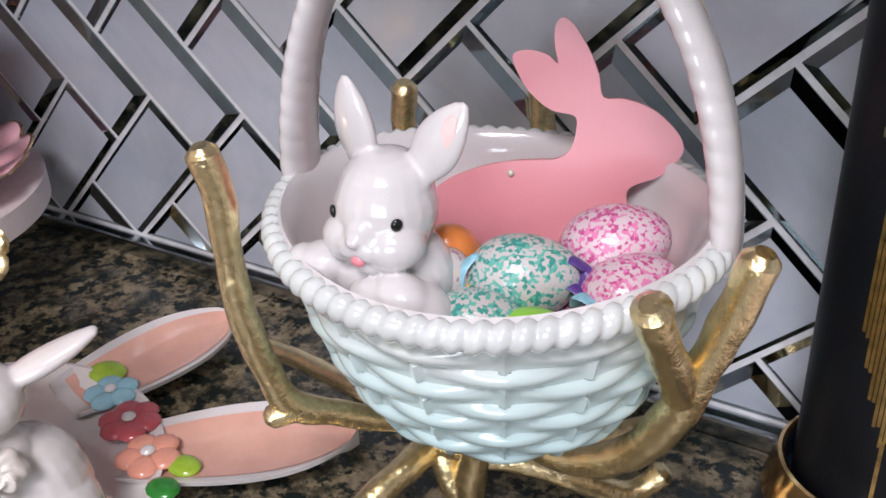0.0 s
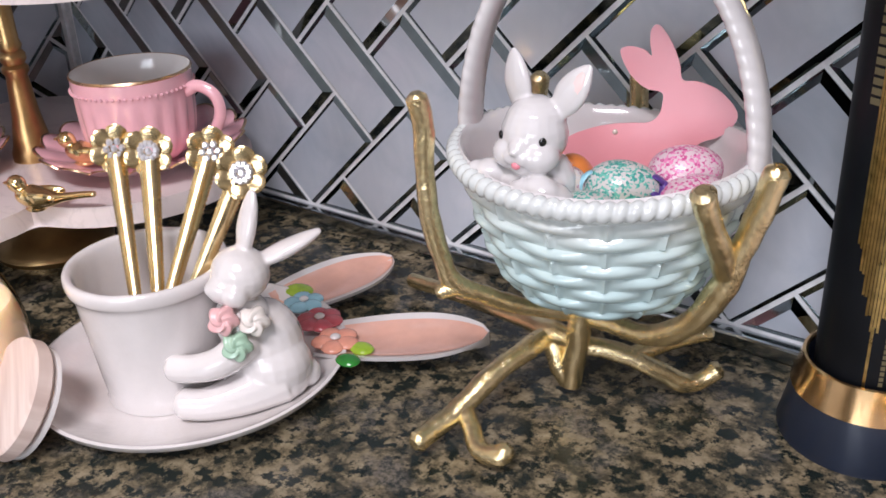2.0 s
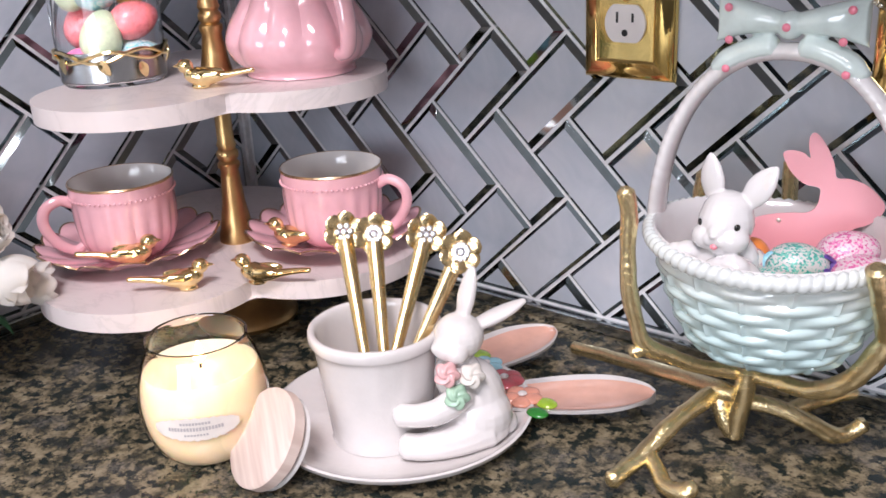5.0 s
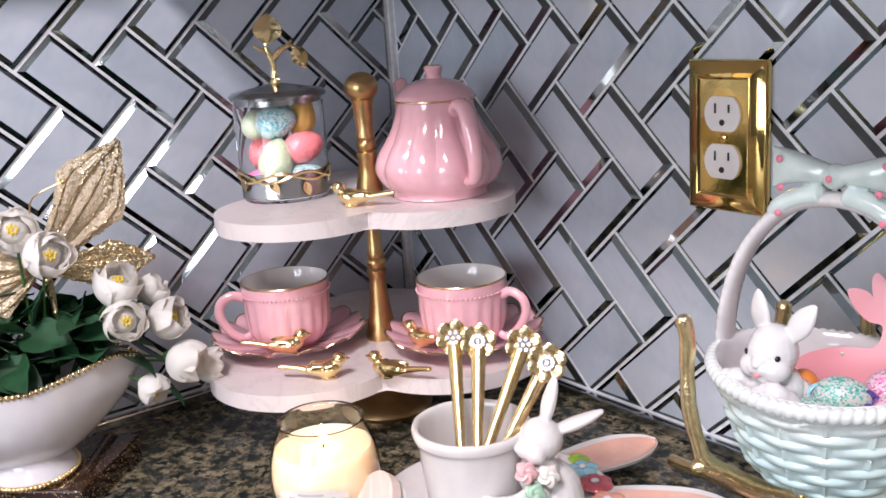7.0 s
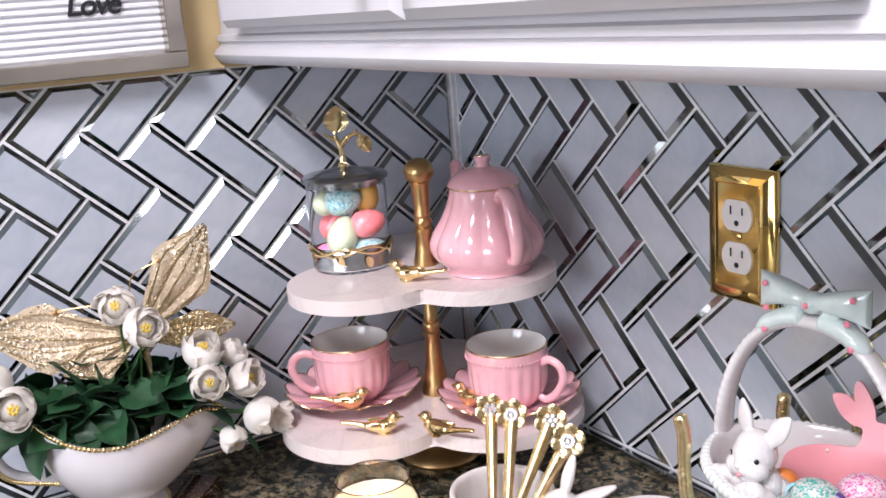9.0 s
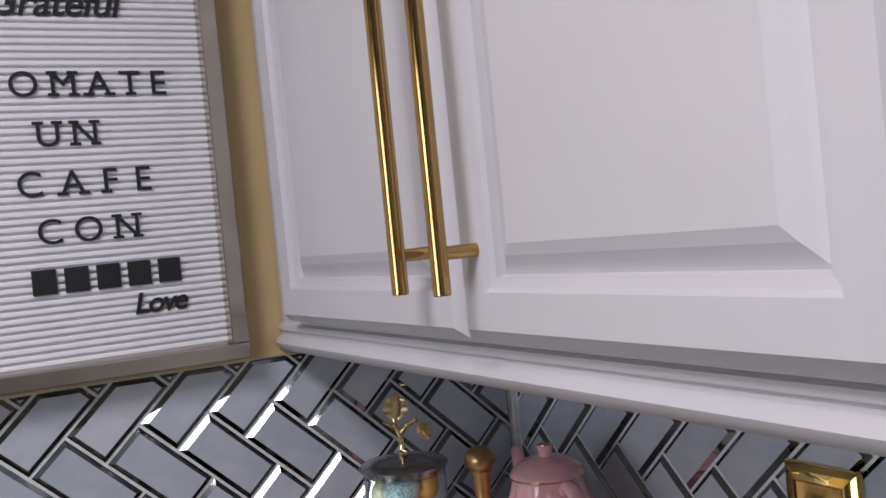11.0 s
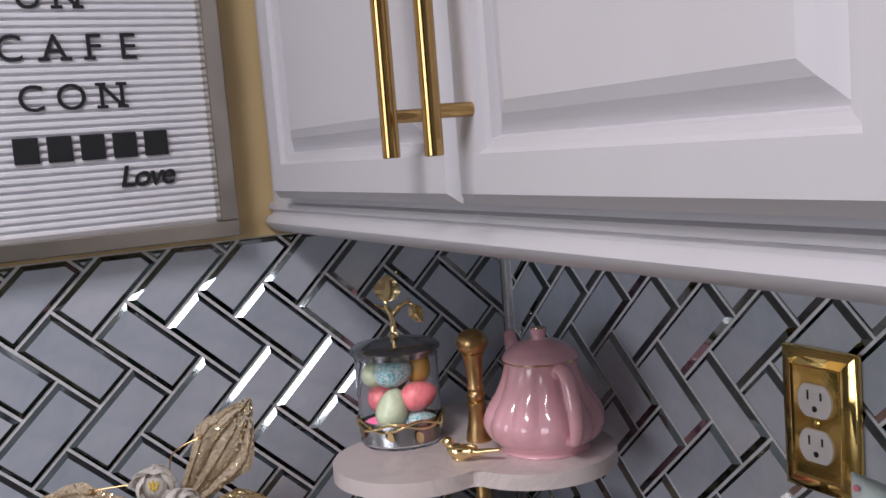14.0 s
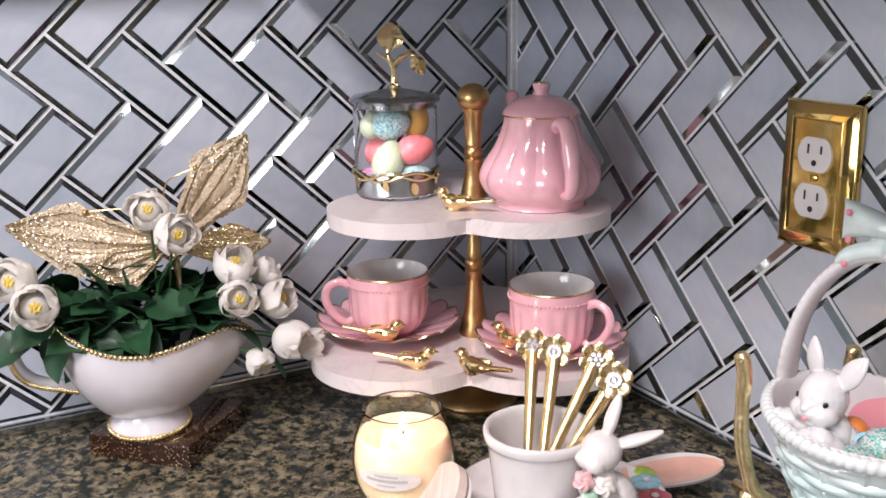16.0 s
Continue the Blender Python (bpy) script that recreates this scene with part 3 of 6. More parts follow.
def lettering(name, text, y_right, z, size, mat, parent, x=0.0195, spacing=1.0, shear=0.0, depth=0.0012, bold=0.0):
    """Raised letters that end at y_right, on the west wall."""
    cu = bpy.data.curves.new(name, "FONT")
    cu.body, cu.size, cu.align_x, cu.extrude, cu.space_character, cu.shear, cu.offset = text, size, "RIGHT", depth, spacing, shear, bold
    ob = new(name, cu)
    ob.matrix_world = Matrix(((0, 0, 1, x), (1, 0, 0, y_right), (0, 1, 0, z), (0, 0, 0, 1)))
    cu.materials.append(mat)
    ob.parent = parent
    return ob


LS = 0.036
SERIFS = {"T": "b", "M": "tb", "A": "b", "U": "t", "F": "tb", "E": "tb", "N": "tb"}


def split_letters(ob, text, parent):
    """Turns a row of raised letters into one mesh a letter, with slab serifs on the stems."""
    bpy.context.view_layer.update()
    made = ob.evaluated_get(bpy.context.evaluated_depsgraph_get())
    whole = bmesh.new()
    whole.from_mesh(made.to_mesh())
    m = ob.matrix_world.copy()
    bmesh.ops.remove_doubles(whole, verts=whole.verts, dist=1e-6)
    left, islands = set(whole.verts), []
    while left:
        todo, isle = [left.pop()], []
        while todo:
            v = todo.pop()
            isle.append(v)
            for e in v.link_edges:
                w = e.other_vert(v)
                if w in left:
                    left.discard(w)
                    todo.append(w)
        islands.append(isle)
    islands.sort(key=lambda isle: min(v.co.x for v in isle))
    for char, isle in zip(text, islands):
        bm = bmesh.new()
        twin = {v: bm.verts.new(v.co) for v in isle}
        for f in {f for v in isle for f in v.link_faces}:
            bm.faces.new([twin[v] for v in f.verts])
        lo, hi = min(v.co.y for v in isle), max(v.co.y for v in isle)
        for side in SERIFS.get(char, ""):
            level = lo if side == "b" else hi
            row = sorted({round(v.co.x, 5) for v in isle if abs(v.co.y - level) < 0.0004})
            for x0, x1 in zip(row[::2], row[1::2]):
                if x1 - x0 < 0.009:
                    inner = 0.0026 if side == "b" else -0.0026
                    z0, z1 = sorted((level, level + inner))
                    slab(bm, (x0 - 0.0034, z0 - 0.0002, -0.0011), (x1 + 0.0034, z1 + 0.0002, 0.0014))
        bmesh.ops.transform(bm, matrix=m, verts=bm.verts)
        part("letter", bm, M["letter"], parent, smooth=False)
    whole.free()
    made.to_mesh_clear()
    bpy.data.objects.remove(ob)


for text, yr, zz, sp in (("TOMATE", -0.402, 0.7445, 1.45), ("UN", -0.474, 0.695, 1.45), ("CAFE", -0.427, 0.646, 1.85), ("CON", -0.442, 0.5985, 1.5)):
    split_letters(lettering("letter_row", text, yr, zz, LS, M["letter"], board, spacing=sp), text, board)
lettering("script_word", "Grateful", -0.443, 0.825, 0.040, M["letter"], board, shear=0.25, spacing=0.95, bold=0.0004)
lettering("script_word", "Love", -0.404, 0.520, 0.030, M["letter"], board, shear=0.25, spacing=0.9, bold=0.0004)
for i in range(5):
    y0 = -0.552 + i * 0.0305
    part("letter_bar", box((0.0185, y0, 0.549), (0.0215, y0 + 0.023, 0.574), 0.001), M["letter"], board, smooth=False)


# ---- socket plates ----
def socket_plate(x, z, w, h, label):
    """A pressed metal wall plate with a stepped, bevelled edge."""
    ob = thing("socket_plate", x, -0.002, z, label, "socket plate")
    bm = bmesh.new()
    loops = [(0.0, 0.0), (0.0, -0.003), (0.002, -0.0055), (0.012, -0.0095), (0.0135, -0.0102), (0.0155, -0.0085), (0.016, -0.0085)]
    rings = []
    for d, y in loops:
        a, c = w / 2 - d, h / 2 - d
        rings.append([bm.verts.new(p) for p in ((-a, y, -c), (a, y, -c), (a, y, c), (-a, y, c))])
    for a, b in zip(rings, rings[1:]):
        for i in range(4):
            bm.faces.new((a[i], a[(i + 1) % 4], b[(i + 1) % 4], b[i]))
    bm.faces.new(rings[-1])
    bm.faces.new(list(reversed(rings[0])))
    bmesh.ops.recalc_face_normals(bm, faces=bm.faces)
    bmesh.ops.bevel(bm, geom=[e for e in bm.edges], offset=0.0008, segments=2, affect="EDGES", clamp_overlap=True)
    part("plate", bm, M["plate_gold"], ob)
    return ob


def receptacle(parent, z):
    pts = []
    for i in range(40):
        a = 2 * math.pi * i / 40
        px, pz = 0.0172 * math.cos(a), 0.0172 * math.sin(a)
        pts.append((px, max(-0.0140, min(0.0140, pz))))
    m = pose(0, -0.0083, z, 90, 0, 0)
    bm = prism(bmesh.new(), pts, 0.0, 0.0022, 0.0006, m)
    face = part("receptacle", bm, M["outlet_white"], parent, "white plastic receptacle face", smooth=False)
    for lo, hi in (((-0.0075, -0.0108, z + 0.0005), (-0.0056, -0.0103, z + 0.0085)), ((0.0056, -0.0108, z + 0.0012), (0.0075, -0.0103, z + 0.0078))):
        part("slot", box(lo, hi), M["slot"], face, smooth=False)
    bm = bmesh.new()
    spin(bm, [(0.0026, 0.0), (0.0026, 0.0006)], 12, cap=True)
    bmesh.ops.transform(bm, matrix=pose(0, -0.0102, z - 0.0068, 90, 0, 0), verts=bm.verts)
    part("slot", bm, M["slot"], face, smooth=False)


def screw(parent, x, z, r=0.0036):
    bm = turned([(r, 0.0), (r, 0.0012), (r * 0.7, 0.002), (0.0002, 0.0024)], 16)
    bmesh.ops.transform(bm, matrix=pose(x, -0.0083, z, 90, 0, 0), verts=bm.verts)
    part("screw", bm, M["plate_gold"], parent)


outlet = socket_plate(0.478, 0.2845, 0.077, 0.124, "polished brass outlet plate with two white receptacles")
receptacle(outlet, 0.0193)
receptacle(outlet, -0.0193)
screw(outlet, 0, 0)
plate2 = socket_plate(0.699, 0.2845, 0.086, 0.124, "polished brass blank wall plate")
screw(plate2, -0.004, -0.030, 0.006)


# ---- sparkling butterfly clipped on the blank plate ----
def wing_half(t, width):
    """Half the wing's width: narrow at the root, broad towards a blunt tip."""
    h = 0.14 + 0.86 * min(1.0, t / 0.58) ** 0.9
    if t > 0.50:
        h *= max(0.07, 1 - ((t - 0.50) / 0.51) ** 1.7)
    return h * width * 0.5


def wing_mesh(length, width, thick=0.0012, n=28, curl=0.1, side=1):
    """A wing that grows along x from its root, with a wavy outer edge."""
    bm = bmesh.new()
    rows = []
    for i in range(n + 1):
        t = i / n
        half = wing_half(t, width)
        wob = 1 + 0.05 * math.sin(13 * t) + 0.022 * math.sin(47 * t + 1)
        row = []
        for j in range(9):
            s = j / 8 * 2 - 1
            row.append((t * length, s * half * wob + side * 0.26 * width * t * t, curl * length * t * t + 0.03 * width * math.cos(s * 9 + 2 * t)))
        rows.append(row)
    top = [[bm.verts.new(p) for p in r] for r in rows]
    bot = [[bm.verts.new((p[0], p[1], p[2] - thick)) for p in r] for r in rows]
    for i in range(n):
        for j in range(8):
            bm.faces.new((top[i][j], top[i + 1][j], top[i + 1][j + 1], top[i][j + 1]))
            bm.faces.new((bot[i][j], bot[i][j + 1], bot[i + 1][j + 1], bot[i + 1][j]))
    for i in range(n):
        bm.faces.new((top[i][0], bot[i][0], bot[i + 1][0], top[i + 1][0]))
        bm.faces.new((top[i][8], top[i + 1][8], bot[i + 1][8], bot[i][8]))
    for j in range(8):
        bm.faces.new((top[n][j], bot[n][j], bot[n][j + 1], top[n][j + 1]))
        bm.faces.new((top[0][j], top[0][j + 1], bot[0][j + 1], bot[0][j]))
    return bm


def wing_veins(length, width, curl, side, thick=0.0007):
    bm = bmesh.new()
    for j in range(5):
        s = -0.75 + 1.5 * j / 4
        pts = []
        for i in range(6):
            t = 0.04 + 0.92 * i / 5
            half = wing_half(t, width)
            pts.append((t * length, s * half + side * 0.26 * width * t * t, curl * length * t * t + 0.0008 + 0.03 * width * math.cos(s * 9 + 2 * t), thick))
        tube(bm, pts, 6, 3)
    return bm


def wing_beads(length, width, curl, count, side, t0=0.6, seed=1, r=0.0018):
    rng = random.Random(seed)
    bm = bmesh.new()
    for i in range(count):
        t = t0 + (0.97 - t0) * rng.random()
        s = rng.uniform(-0.9, 0.9)
        half = wing_half(t, width)
        rr = r * rng.uniform(0.5, 1.0)
        blob(bm, (t * length, s * half + side * 0.26 * width * t * t, curl * length * t * t + 0.001), (rr, rr, rr), u=6, v=4)
    return bm


def wing_flakes(length, width, curl, count, side, seed):
    rng = random.Random(seed)
    bm = bmesh.new()
    for i in range(count):
        t = rng.uniform(0.03, 0.98)
        s = rng.uniform(-0.97, 0.97)
        if rng.random() < 0.35:
            s = math.copysign(rng.uniform(0.85, 1.0), s)
        half = wing_half(t, width)
        c = Vector((t * length, s * half + side * 0.26 * width * t * t, curl * length * t * t + 0.03 * width * math.cos(s * 9 + 2 * t)))
        e = rng.uniform(0.0004, 0.0010)
        a = Vector((rng.uniform(-1, 1), rng.uniform(-1, 1), rng.uniform(-0.7, 0.7))).normalized() * e
        b = a.cross(Vector((rng.uniform(-1, 1), rng.uniform(-1, 1), rng.uniform(-1, 1)))).normalized() * e
        up = Vector((0, 0, 0.0008))
        bm.faces.new([bm.verts.new(c + up + q) for q in (a, b, -a, -b)])
        bm.faces.new([bm.verts.new(c - up - Vector((0, 0, 0.0012)) + q) for q in (a, b, -a, -b)])
    return bm


def wing(parent, name, m, length, width, curl, mat, beads, t0, seed, side=1):
    bm = wing_mesh(length, width, curl=curl, side=side)
    bmesh.ops.transform(bm, matrix=m, verts=bm.verts)
    w = part(name, bm, mat, parent)
    bm = wing_veins(length, width, curl, side)
    bmesh.ops.transform(bm, matrix=m, verts=bm.verts)
    tagged(part("vein_tracery", bm, M["glitter"], w, "gold glitter wing veins"), kind="stuff")
    bm = wing_flakes(length, width, curl, 380, side, seed + 50)
    bmesh.ops.transform(bm, matrix=m, verts=bm.verts)
    tagged(part("glitter", bm, M["flake"], w, "loose gold glitter flakes", smooth=False), kind="stuff")
    bm = wing_beads(length, width, curl, beads, side, t0, seed)
    bmesh.ops.transform(bm, matrix=m, verts=bm.verts)
    tagged(part("beading", bm, M["bead"], w, "pearl and crystal beads"), kind="stuff")
    return w


clip = thing("butterfly_ornament", 0.722, -0.0105, 0.275, "champagne glitter butterfly clip on a brass wall plate", "butterfly ornament")
wing(clip, "wing", pose(0, -0.012, 0.02, 90, 186, 0), 0.066, 0.042, 0.05, M["glitter"], 90, 0.2, 4)
wing(clip, "wing", pose(0, -0.012, 0.02, 90, 20, 0), 0.066, 0.042, 0.05, M["glitter"], 60, 0.2, 5)
bm = bmesh.new()
tube(bm, [(0, -0.013, 0.03, 0.003), (0, -0.013, 0.01, 0.005), (0.0, -0.010, -0.012, 0.003)], 10, 4)
part("body", bm, M["glitter"], clip)
part("clip_jaw", box((-0.008, -0.014, -0.008), (0.008, 0.0, 0.004), 0.001), M["crystal"], clip, smooth=False)


# ---- gold branch stand with the ceramic basket ----
stand = thing("branch_stand", 0.62, -0.108, 0, "gold leafed cast branch stand with upright twigs", "decorative stand")


def limb(name, pts, seed=0, parent=stand, label="", rough=0.15, up=(0, 0, 1)):
    bm = bmesh.new()
    tube(bm, [(x - 0.62, y + 0.108, z, r * 0.70) for x, y, z, r in pts], 14, 9, rough=rough, up=up, seed=seed)
    return part(name, bm, M["twig"], parent, label)


limb("branch", [(0.462, -0.058, 0.0105, 0.0075), (0.500, -0.065, 0.016, 0.0075), (0.540, -0.078, 0.024, 0.008), (0.580, -0.094, 0.034, 0.0085), (0.606, -0.107, 0.040, 0.0095), (0.62, -0.108, 0.040, 0.009)], 1)
limb("branch", [(0.606, -0.107, 0.038, 0.0095), (0.600, -0.130, 0.034, 0.009), (0.594, -0.152, 0.027, 0.009), (0.589, -0.172, 0.018, 0.009), (0.584, -0.190, 0.012, 0.0085), (0.582, -0.203, 0.0105, 0.0085)], 2)
limb("branch", [(0.589, -0.170, 0.018, 0.008), (0.602, -0.180, 0.012, 0.0075), (0.614, -0.189, 0.009, 0.008), (0.626, -0.190, 0.012, 0.0085), (0.629, -0.187, 0.016, 0.007)], 3)
limb("branch", [(0.607, -0.107, 0.040, 0.009), (0.614, -0.108, 0.022, 0.0105), (0.620, -0.107, 0.011, 0.0105)], 4, up=(0.55, -0.83, 0.02))
limb("branch", [(0.620, -0.107, 0.010, 0.0095), (0.625, -0.110, 0.034, 0.0098), (0.630, -0.113, 0.064, 0.0100)], 5, up=(0.55, -0.83, 0.02))
limb("branch", [(0.618, -0.107, 0.035, 0.0085), (0.640, -0.096, 0.033, 0.0085), (0.660, -0.086, 0.024, 0.008), (0.676, -0.073, 0.011, 0.0085), (0.684, -0.065, 0.012, 0.0075), (0.690, -0.060, 0.018, 0.0085)], 6)
limb("branch", [(0.628, -0.110, 0.060, 0.0071), (0.652, -0.1145, 0.062, 0.0076), (0.676, -0.1195, 0.066, 0.0084), (0.698, -0.124, 0.083, 0.0094), (0.7135, -0.1275, 0.109, 0.0099), (0.7185, -0.1290, 0.126, 0.0094)], 7, up=(0.55, -0.83, 0.02))
limb("branch", [(0.7150, -0.1285, 0.116, 0.0088), (0.7160, -0.143, 0.136, 0.0082), (0.7155, -0.157, 0.156, 0.0080), (0.7150, -0.1645, 0.170, 0.0084)], 8, up=(0.55, -0.83, 0.02))
limb("branch", [(0.7170, -0.1288, 0.120, 0.0088), (0.7250, -0.1300, 0.142, 0.0088), (0.7310, -0.1310, 0.162, 0.0087), (0.7345, -0.1315, 0.173, 0.0082)], 9, up=(0.55, -0.83, 0.02))
limb("branch", [(0.650, -0.090, 0.030, 0.007), (0.664, -0.066, 0.032, 0.0075), (0.680, -0.050, 0.034, 0.006)], 10)
limb("branch", [(0.5745, -0.1790, 0.1945, 0.0080), (0.5760, -0.1760, 0.176, 0.0075), (0.5752, -0.1765, 0.153, 0.0071), (0.5763, -0.1750, 0.130, 0.0077), (0.5792, -0.1705, 0.106, 0.0072), (0.5830, -0.1655, 0.090, 0.0082), (0.5925, -0.1510, 0.0795, 0.0075), (0.6040, -0.1330, 0.0680, 0.0072), (0.6220, -0.1130, 0.0600, 0.0072)], 11, up=(0.55, -0.83, 0.02))
limb("branch", [(0.5835, -0.1655, 0.089, 0.0080), (0.5770, -0.1715, 0.0865, 0.0066)], 12)
limb("branch", [(0.618, -0.104, 0.055, 0.008), (0.588, -0.060, 0.070, 0.0085), (0.566, -0.044, 0.110, 0.0085), (0.562, -0.050, 0.150, 0.008), (0.566, -0.054, 0.172, 0.008)], 13, up=(0.55, -0.83, 0.02))
limb("branch", [(0.622, -0.100, 0.055, 0.008), (0.622, -0.046, 0.074, 0.0085), (0.617, -0.024, 0.115, 0.0085), (0.617, -0.028, 0.160, 0.008), (0.618, -0.032, 0.182, 0.008)], 14, up=(0.55, -0.83, 0.02))

BX, BY_, BZ, BTURN = 0.6435, -0.1190, 0.0880, 6
OVAL = 0.91                    # depth of the basket against its length
basket = thing("ceramic_basket", BX, BY_, BZ, "aqua and white glazed ceramic basket with twisted handle and bow", "basket", rz=BTURN)
basket_m = pose(BX, BY_, BZ, 0, 0, BTURN)
RIM_Z, RIM_R = 0.0700, 0.0756


def rim_lift(a):
    """The rim rises a little towards the handle's two feet."""
    return 0.005 * math.cos(a) ** 2


def weave_radius(a, z):
    """Outer radius of the woven wall: staggered strands over upright stakes."""
    t = max(0.0, min(1.0, (z + 0.001) / (RIM_Z + 0.001)))
    r = 0.037 + 0.0360 * (t ** 0.50)
    rows, stakes = 9.0, 16
    row = math.floor(t * rows)
    strand = max(0.0, math.sin(math.pi * (t * rows - row))) ** 0.8
    wave = math.cos(a * stakes / 2 + math.pi * row)
    over = ((1 - wave) / 2) ** 0.9
    stake = max(0.0, math.cos(a * stakes)) ** 14 * (1 if wave > 0 else 0)
    return r + max(0.0036 * strand * over, 0.0026 * stake)


bm = bmesh.new()
NA, NZ = 224, 92
rings = []
for i in range(NZ + 1):
    z = -0.001 + (RIM_Z * 0.97 + 0.001) * i / NZ
    ring = []
    for k in range(NA):
        a = 2 * math.pi * k / NA
        r = weave_radius(a, z)
        ring.append(bm.verts.new((r * math.cos(a), OVAL * r * math.sin(a), z + rim_lift(a) * (i / NZ) ** 1.5)))
    rings.append(ring)
for a, b in zip(rings, rings[1:]):
    for k in range(NA):
        bm.faces.new((a[k], a[(k + 1) % NA], b[(k + 1) % NA], b[k]))
bm.faces.new(list(reversed(rings[0])))
part("woven_wall", bm, M["weave"], basket, "aqua glazed basket-weave wall")
bm = turned([(0.0748, 0.0735), (0.0728, 0.0750), (0.0708, 0.0735), (0.0685, 0.066), (0.062, 0.048), (0.052, 0.028), (0.036, 0.012), (0.018, 0.005), (0.0005, 0.004)], 72, lambda a, r, z: (r, z + rim_lift(a) * (z / RIM_Z) ** 1.5))
bmesh.ops.scale(bm, vec=(1, OVAL, 1), verts=bm.verts)
bmesh.ops.reverse_faces(bm, faces=bm.faces)
part("lining", bm, M["ceramic"], basket, "white glazed inside")

bm = bmesh.new()
NR, SR = 700, 12
rings = []
for i in range(NR):
    a = 2 * math.pi * i / NR
    ring = []
    for k in range(SR):
        an = 2 * math.pi * k / SR
        rr = 0.0046 * (0.76 + 0.27 * abs(math.sin(0.5 * (an - 76 * a))))
        rad = RIM_R + rr * math.cos(an)
        ring.append(bm.verts.new((rad * math.cos(a), OVAL * rad * math.sin(a), RIM_Z + rim_lift(a) + rr * 1.15 * math.sin(an))))
    rings.append(ring)
for i in range(NR):
    a, b = rings[i], rings[(i + 1) % NR]
    for k in range(SR):
        bm.faces.new((a[k], b[k], b[(k + 1) % SR], a[(k + 1) % SR]))
part("rope_rim", bm, M["rim"], basket, "pale twisted rope rim")

ARCH = 0.1140                  # rise of the handle over its feet


def handle_point(t):
    a = math.pi * (1 - t)
    return (0.0758 * math.copysign(abs(math.cos(a)) ** 0.92, math.cos(a)), 0.0, 0.0700 + ARCH * math.sin(a) ** 0.97 if math.sin(a) > 0 else 0.0700)


bm = bmesh.new()
N, S = 260, 24
rings = []
for i in range(N + 1):
    t = i / N
    c = Vector(handle_point(t))
    d = (Vector(handle_point(min(1, t + 0.004))) - Vector(handle_point(max(0, t - 0.004)))).normalized()
    nrm = Vector((0, 1, 0)).cross(d).normalized()
    wide = 0.0112 - 0.0034 * math.sin(math.pi * t)
    ring = []
    for k in range(S):
        an = 2 * math.pi * k / S
        edge = abs(math.cos(an)) ** 0.5
        cord = 0.96 + 0.055 * edge * abs(math.sin(0.5 * (an * 2 - 2 * math.pi * 46 * t)))
        off = nrm * (0.0052 * math.sin(an) * cord) + Vector((0, 1, 0)) * (wide * math.cos(an) * cord)
        ring.append(bm.verts.new(c + off))
    rings.append(ring)
for a, b in zip(rings, rings[1:]):
    for k in range(S):
        bm.faces.new((a[k], a[(k + 1) % S], b[(k + 1) % S], b[k]))
bm.faces.new(list(reversed(rings[0])))
bm.faces.new(rings[-1])
bmesh.ops.recalc_face_normals(bm, faces=bm.faces)
part("handle", bm, M["ceramic"], basket, "white twisted ceramic handle")


def bow_side(bm, s):
    """One loop that opens outwards from the knot, and the tail below it along the handle."""
    rings = []
    for i in range(13):
        t = i / 12
        x = s * (0.003 + 0.0355 * t)
        mid = 0.1995 + 0.0020 * t + 0.0015 * math.sin(math.pi * t)
        high = 0.0058 + 0.0082 * t ** 1.3
        deep = 0.0072 + 0.0030 * math.sin(math.pi * min(1, t * 1.05))
        fold = 1 - 0.35 * t ** 6
        ring = []
        for k in range(18):
            an = 2 * math.pi * k / 18
            ring.append(bm.verts.new((x + s * 0.004 * t * abs(math.sin(an)) ** 2, deep * fold * math.copysign(abs(math.cos(an)) ** 0.8, math.cos(an)), mid + high * math.sin(an))))
        rings.append(ring)
    for a, b in zip(rings, rings[1:]):
        for k in range(18):
            bm.faces.new((a[k], a[(k + 1) % 18], b[(k + 1) % 18], b[k]))
    bm.faces.new(rings[0])
    bm.faces.new(rings[-1])
    pts = []
    for t in (0.47, 0.43, 0.39, 0.36, 0.33):
        x, y, z = handle_point(t)
        pts.append((-s * x, -0.0012, z + 0.0035, 0.0070 if t > 0.35 else 0.0050))
    tube(bm, pts, 12, 4, flat=1.25, up=(0, 1, 0))


bm = bmesh.new()
bow_side(bm, 1)
bow_side(bm, -1)
blob(bm, (0, -0.001, 0.1985), (0.0078, 0.0098, 0.0082), (0, 0, 0), 16, 10)
bmesh.ops.recalc_face_normals(bm, faces=bm.faces)
bow = sculpted(part("bow", bm, M["bow"], basket, "aqua bow with pink dots"), 0.0010, 4)
for x, z, y in ((-0.0330, 0.2085, -0.0090), (-0.0320, 0.1905, -0.0088), (0.0, 0.1985, -0.0105), (0.0335, 0.2085, -0.0090), (0.0300, 0.1915, -0.0090), (0.0330, 0.1740, -0.0092), (-0.0330, 0.1740, -0.0092)):
    b2 = bmesh.new()
    blob(b2, (x, y, z), (0.0024, 0.0012, 0.0024), u=12, v=6)
    part("dot", b2, M["dot"], bow, "raised pink dot")


# bunny moulded onto the basket's edge, built about the middle of its head
to_basket = basket_m.inverted() @ pose(0.6310, -0.1630, 0.1805, 0, 0, 2) @ Matrix.Scale(1.07, 4)


def for_bunny(bm):
    bmesh.ops.transform(bm, matrix=to_basket, verts=bm.verts)
    return bm


bm = bmesh.new()
blob(bm, (0, 0, 0.001), (0.0150, 0.0148, 0.0146))
blob(bm, (0, 0.001, 0.006), (0.0136, 0.0138, 0.0118))
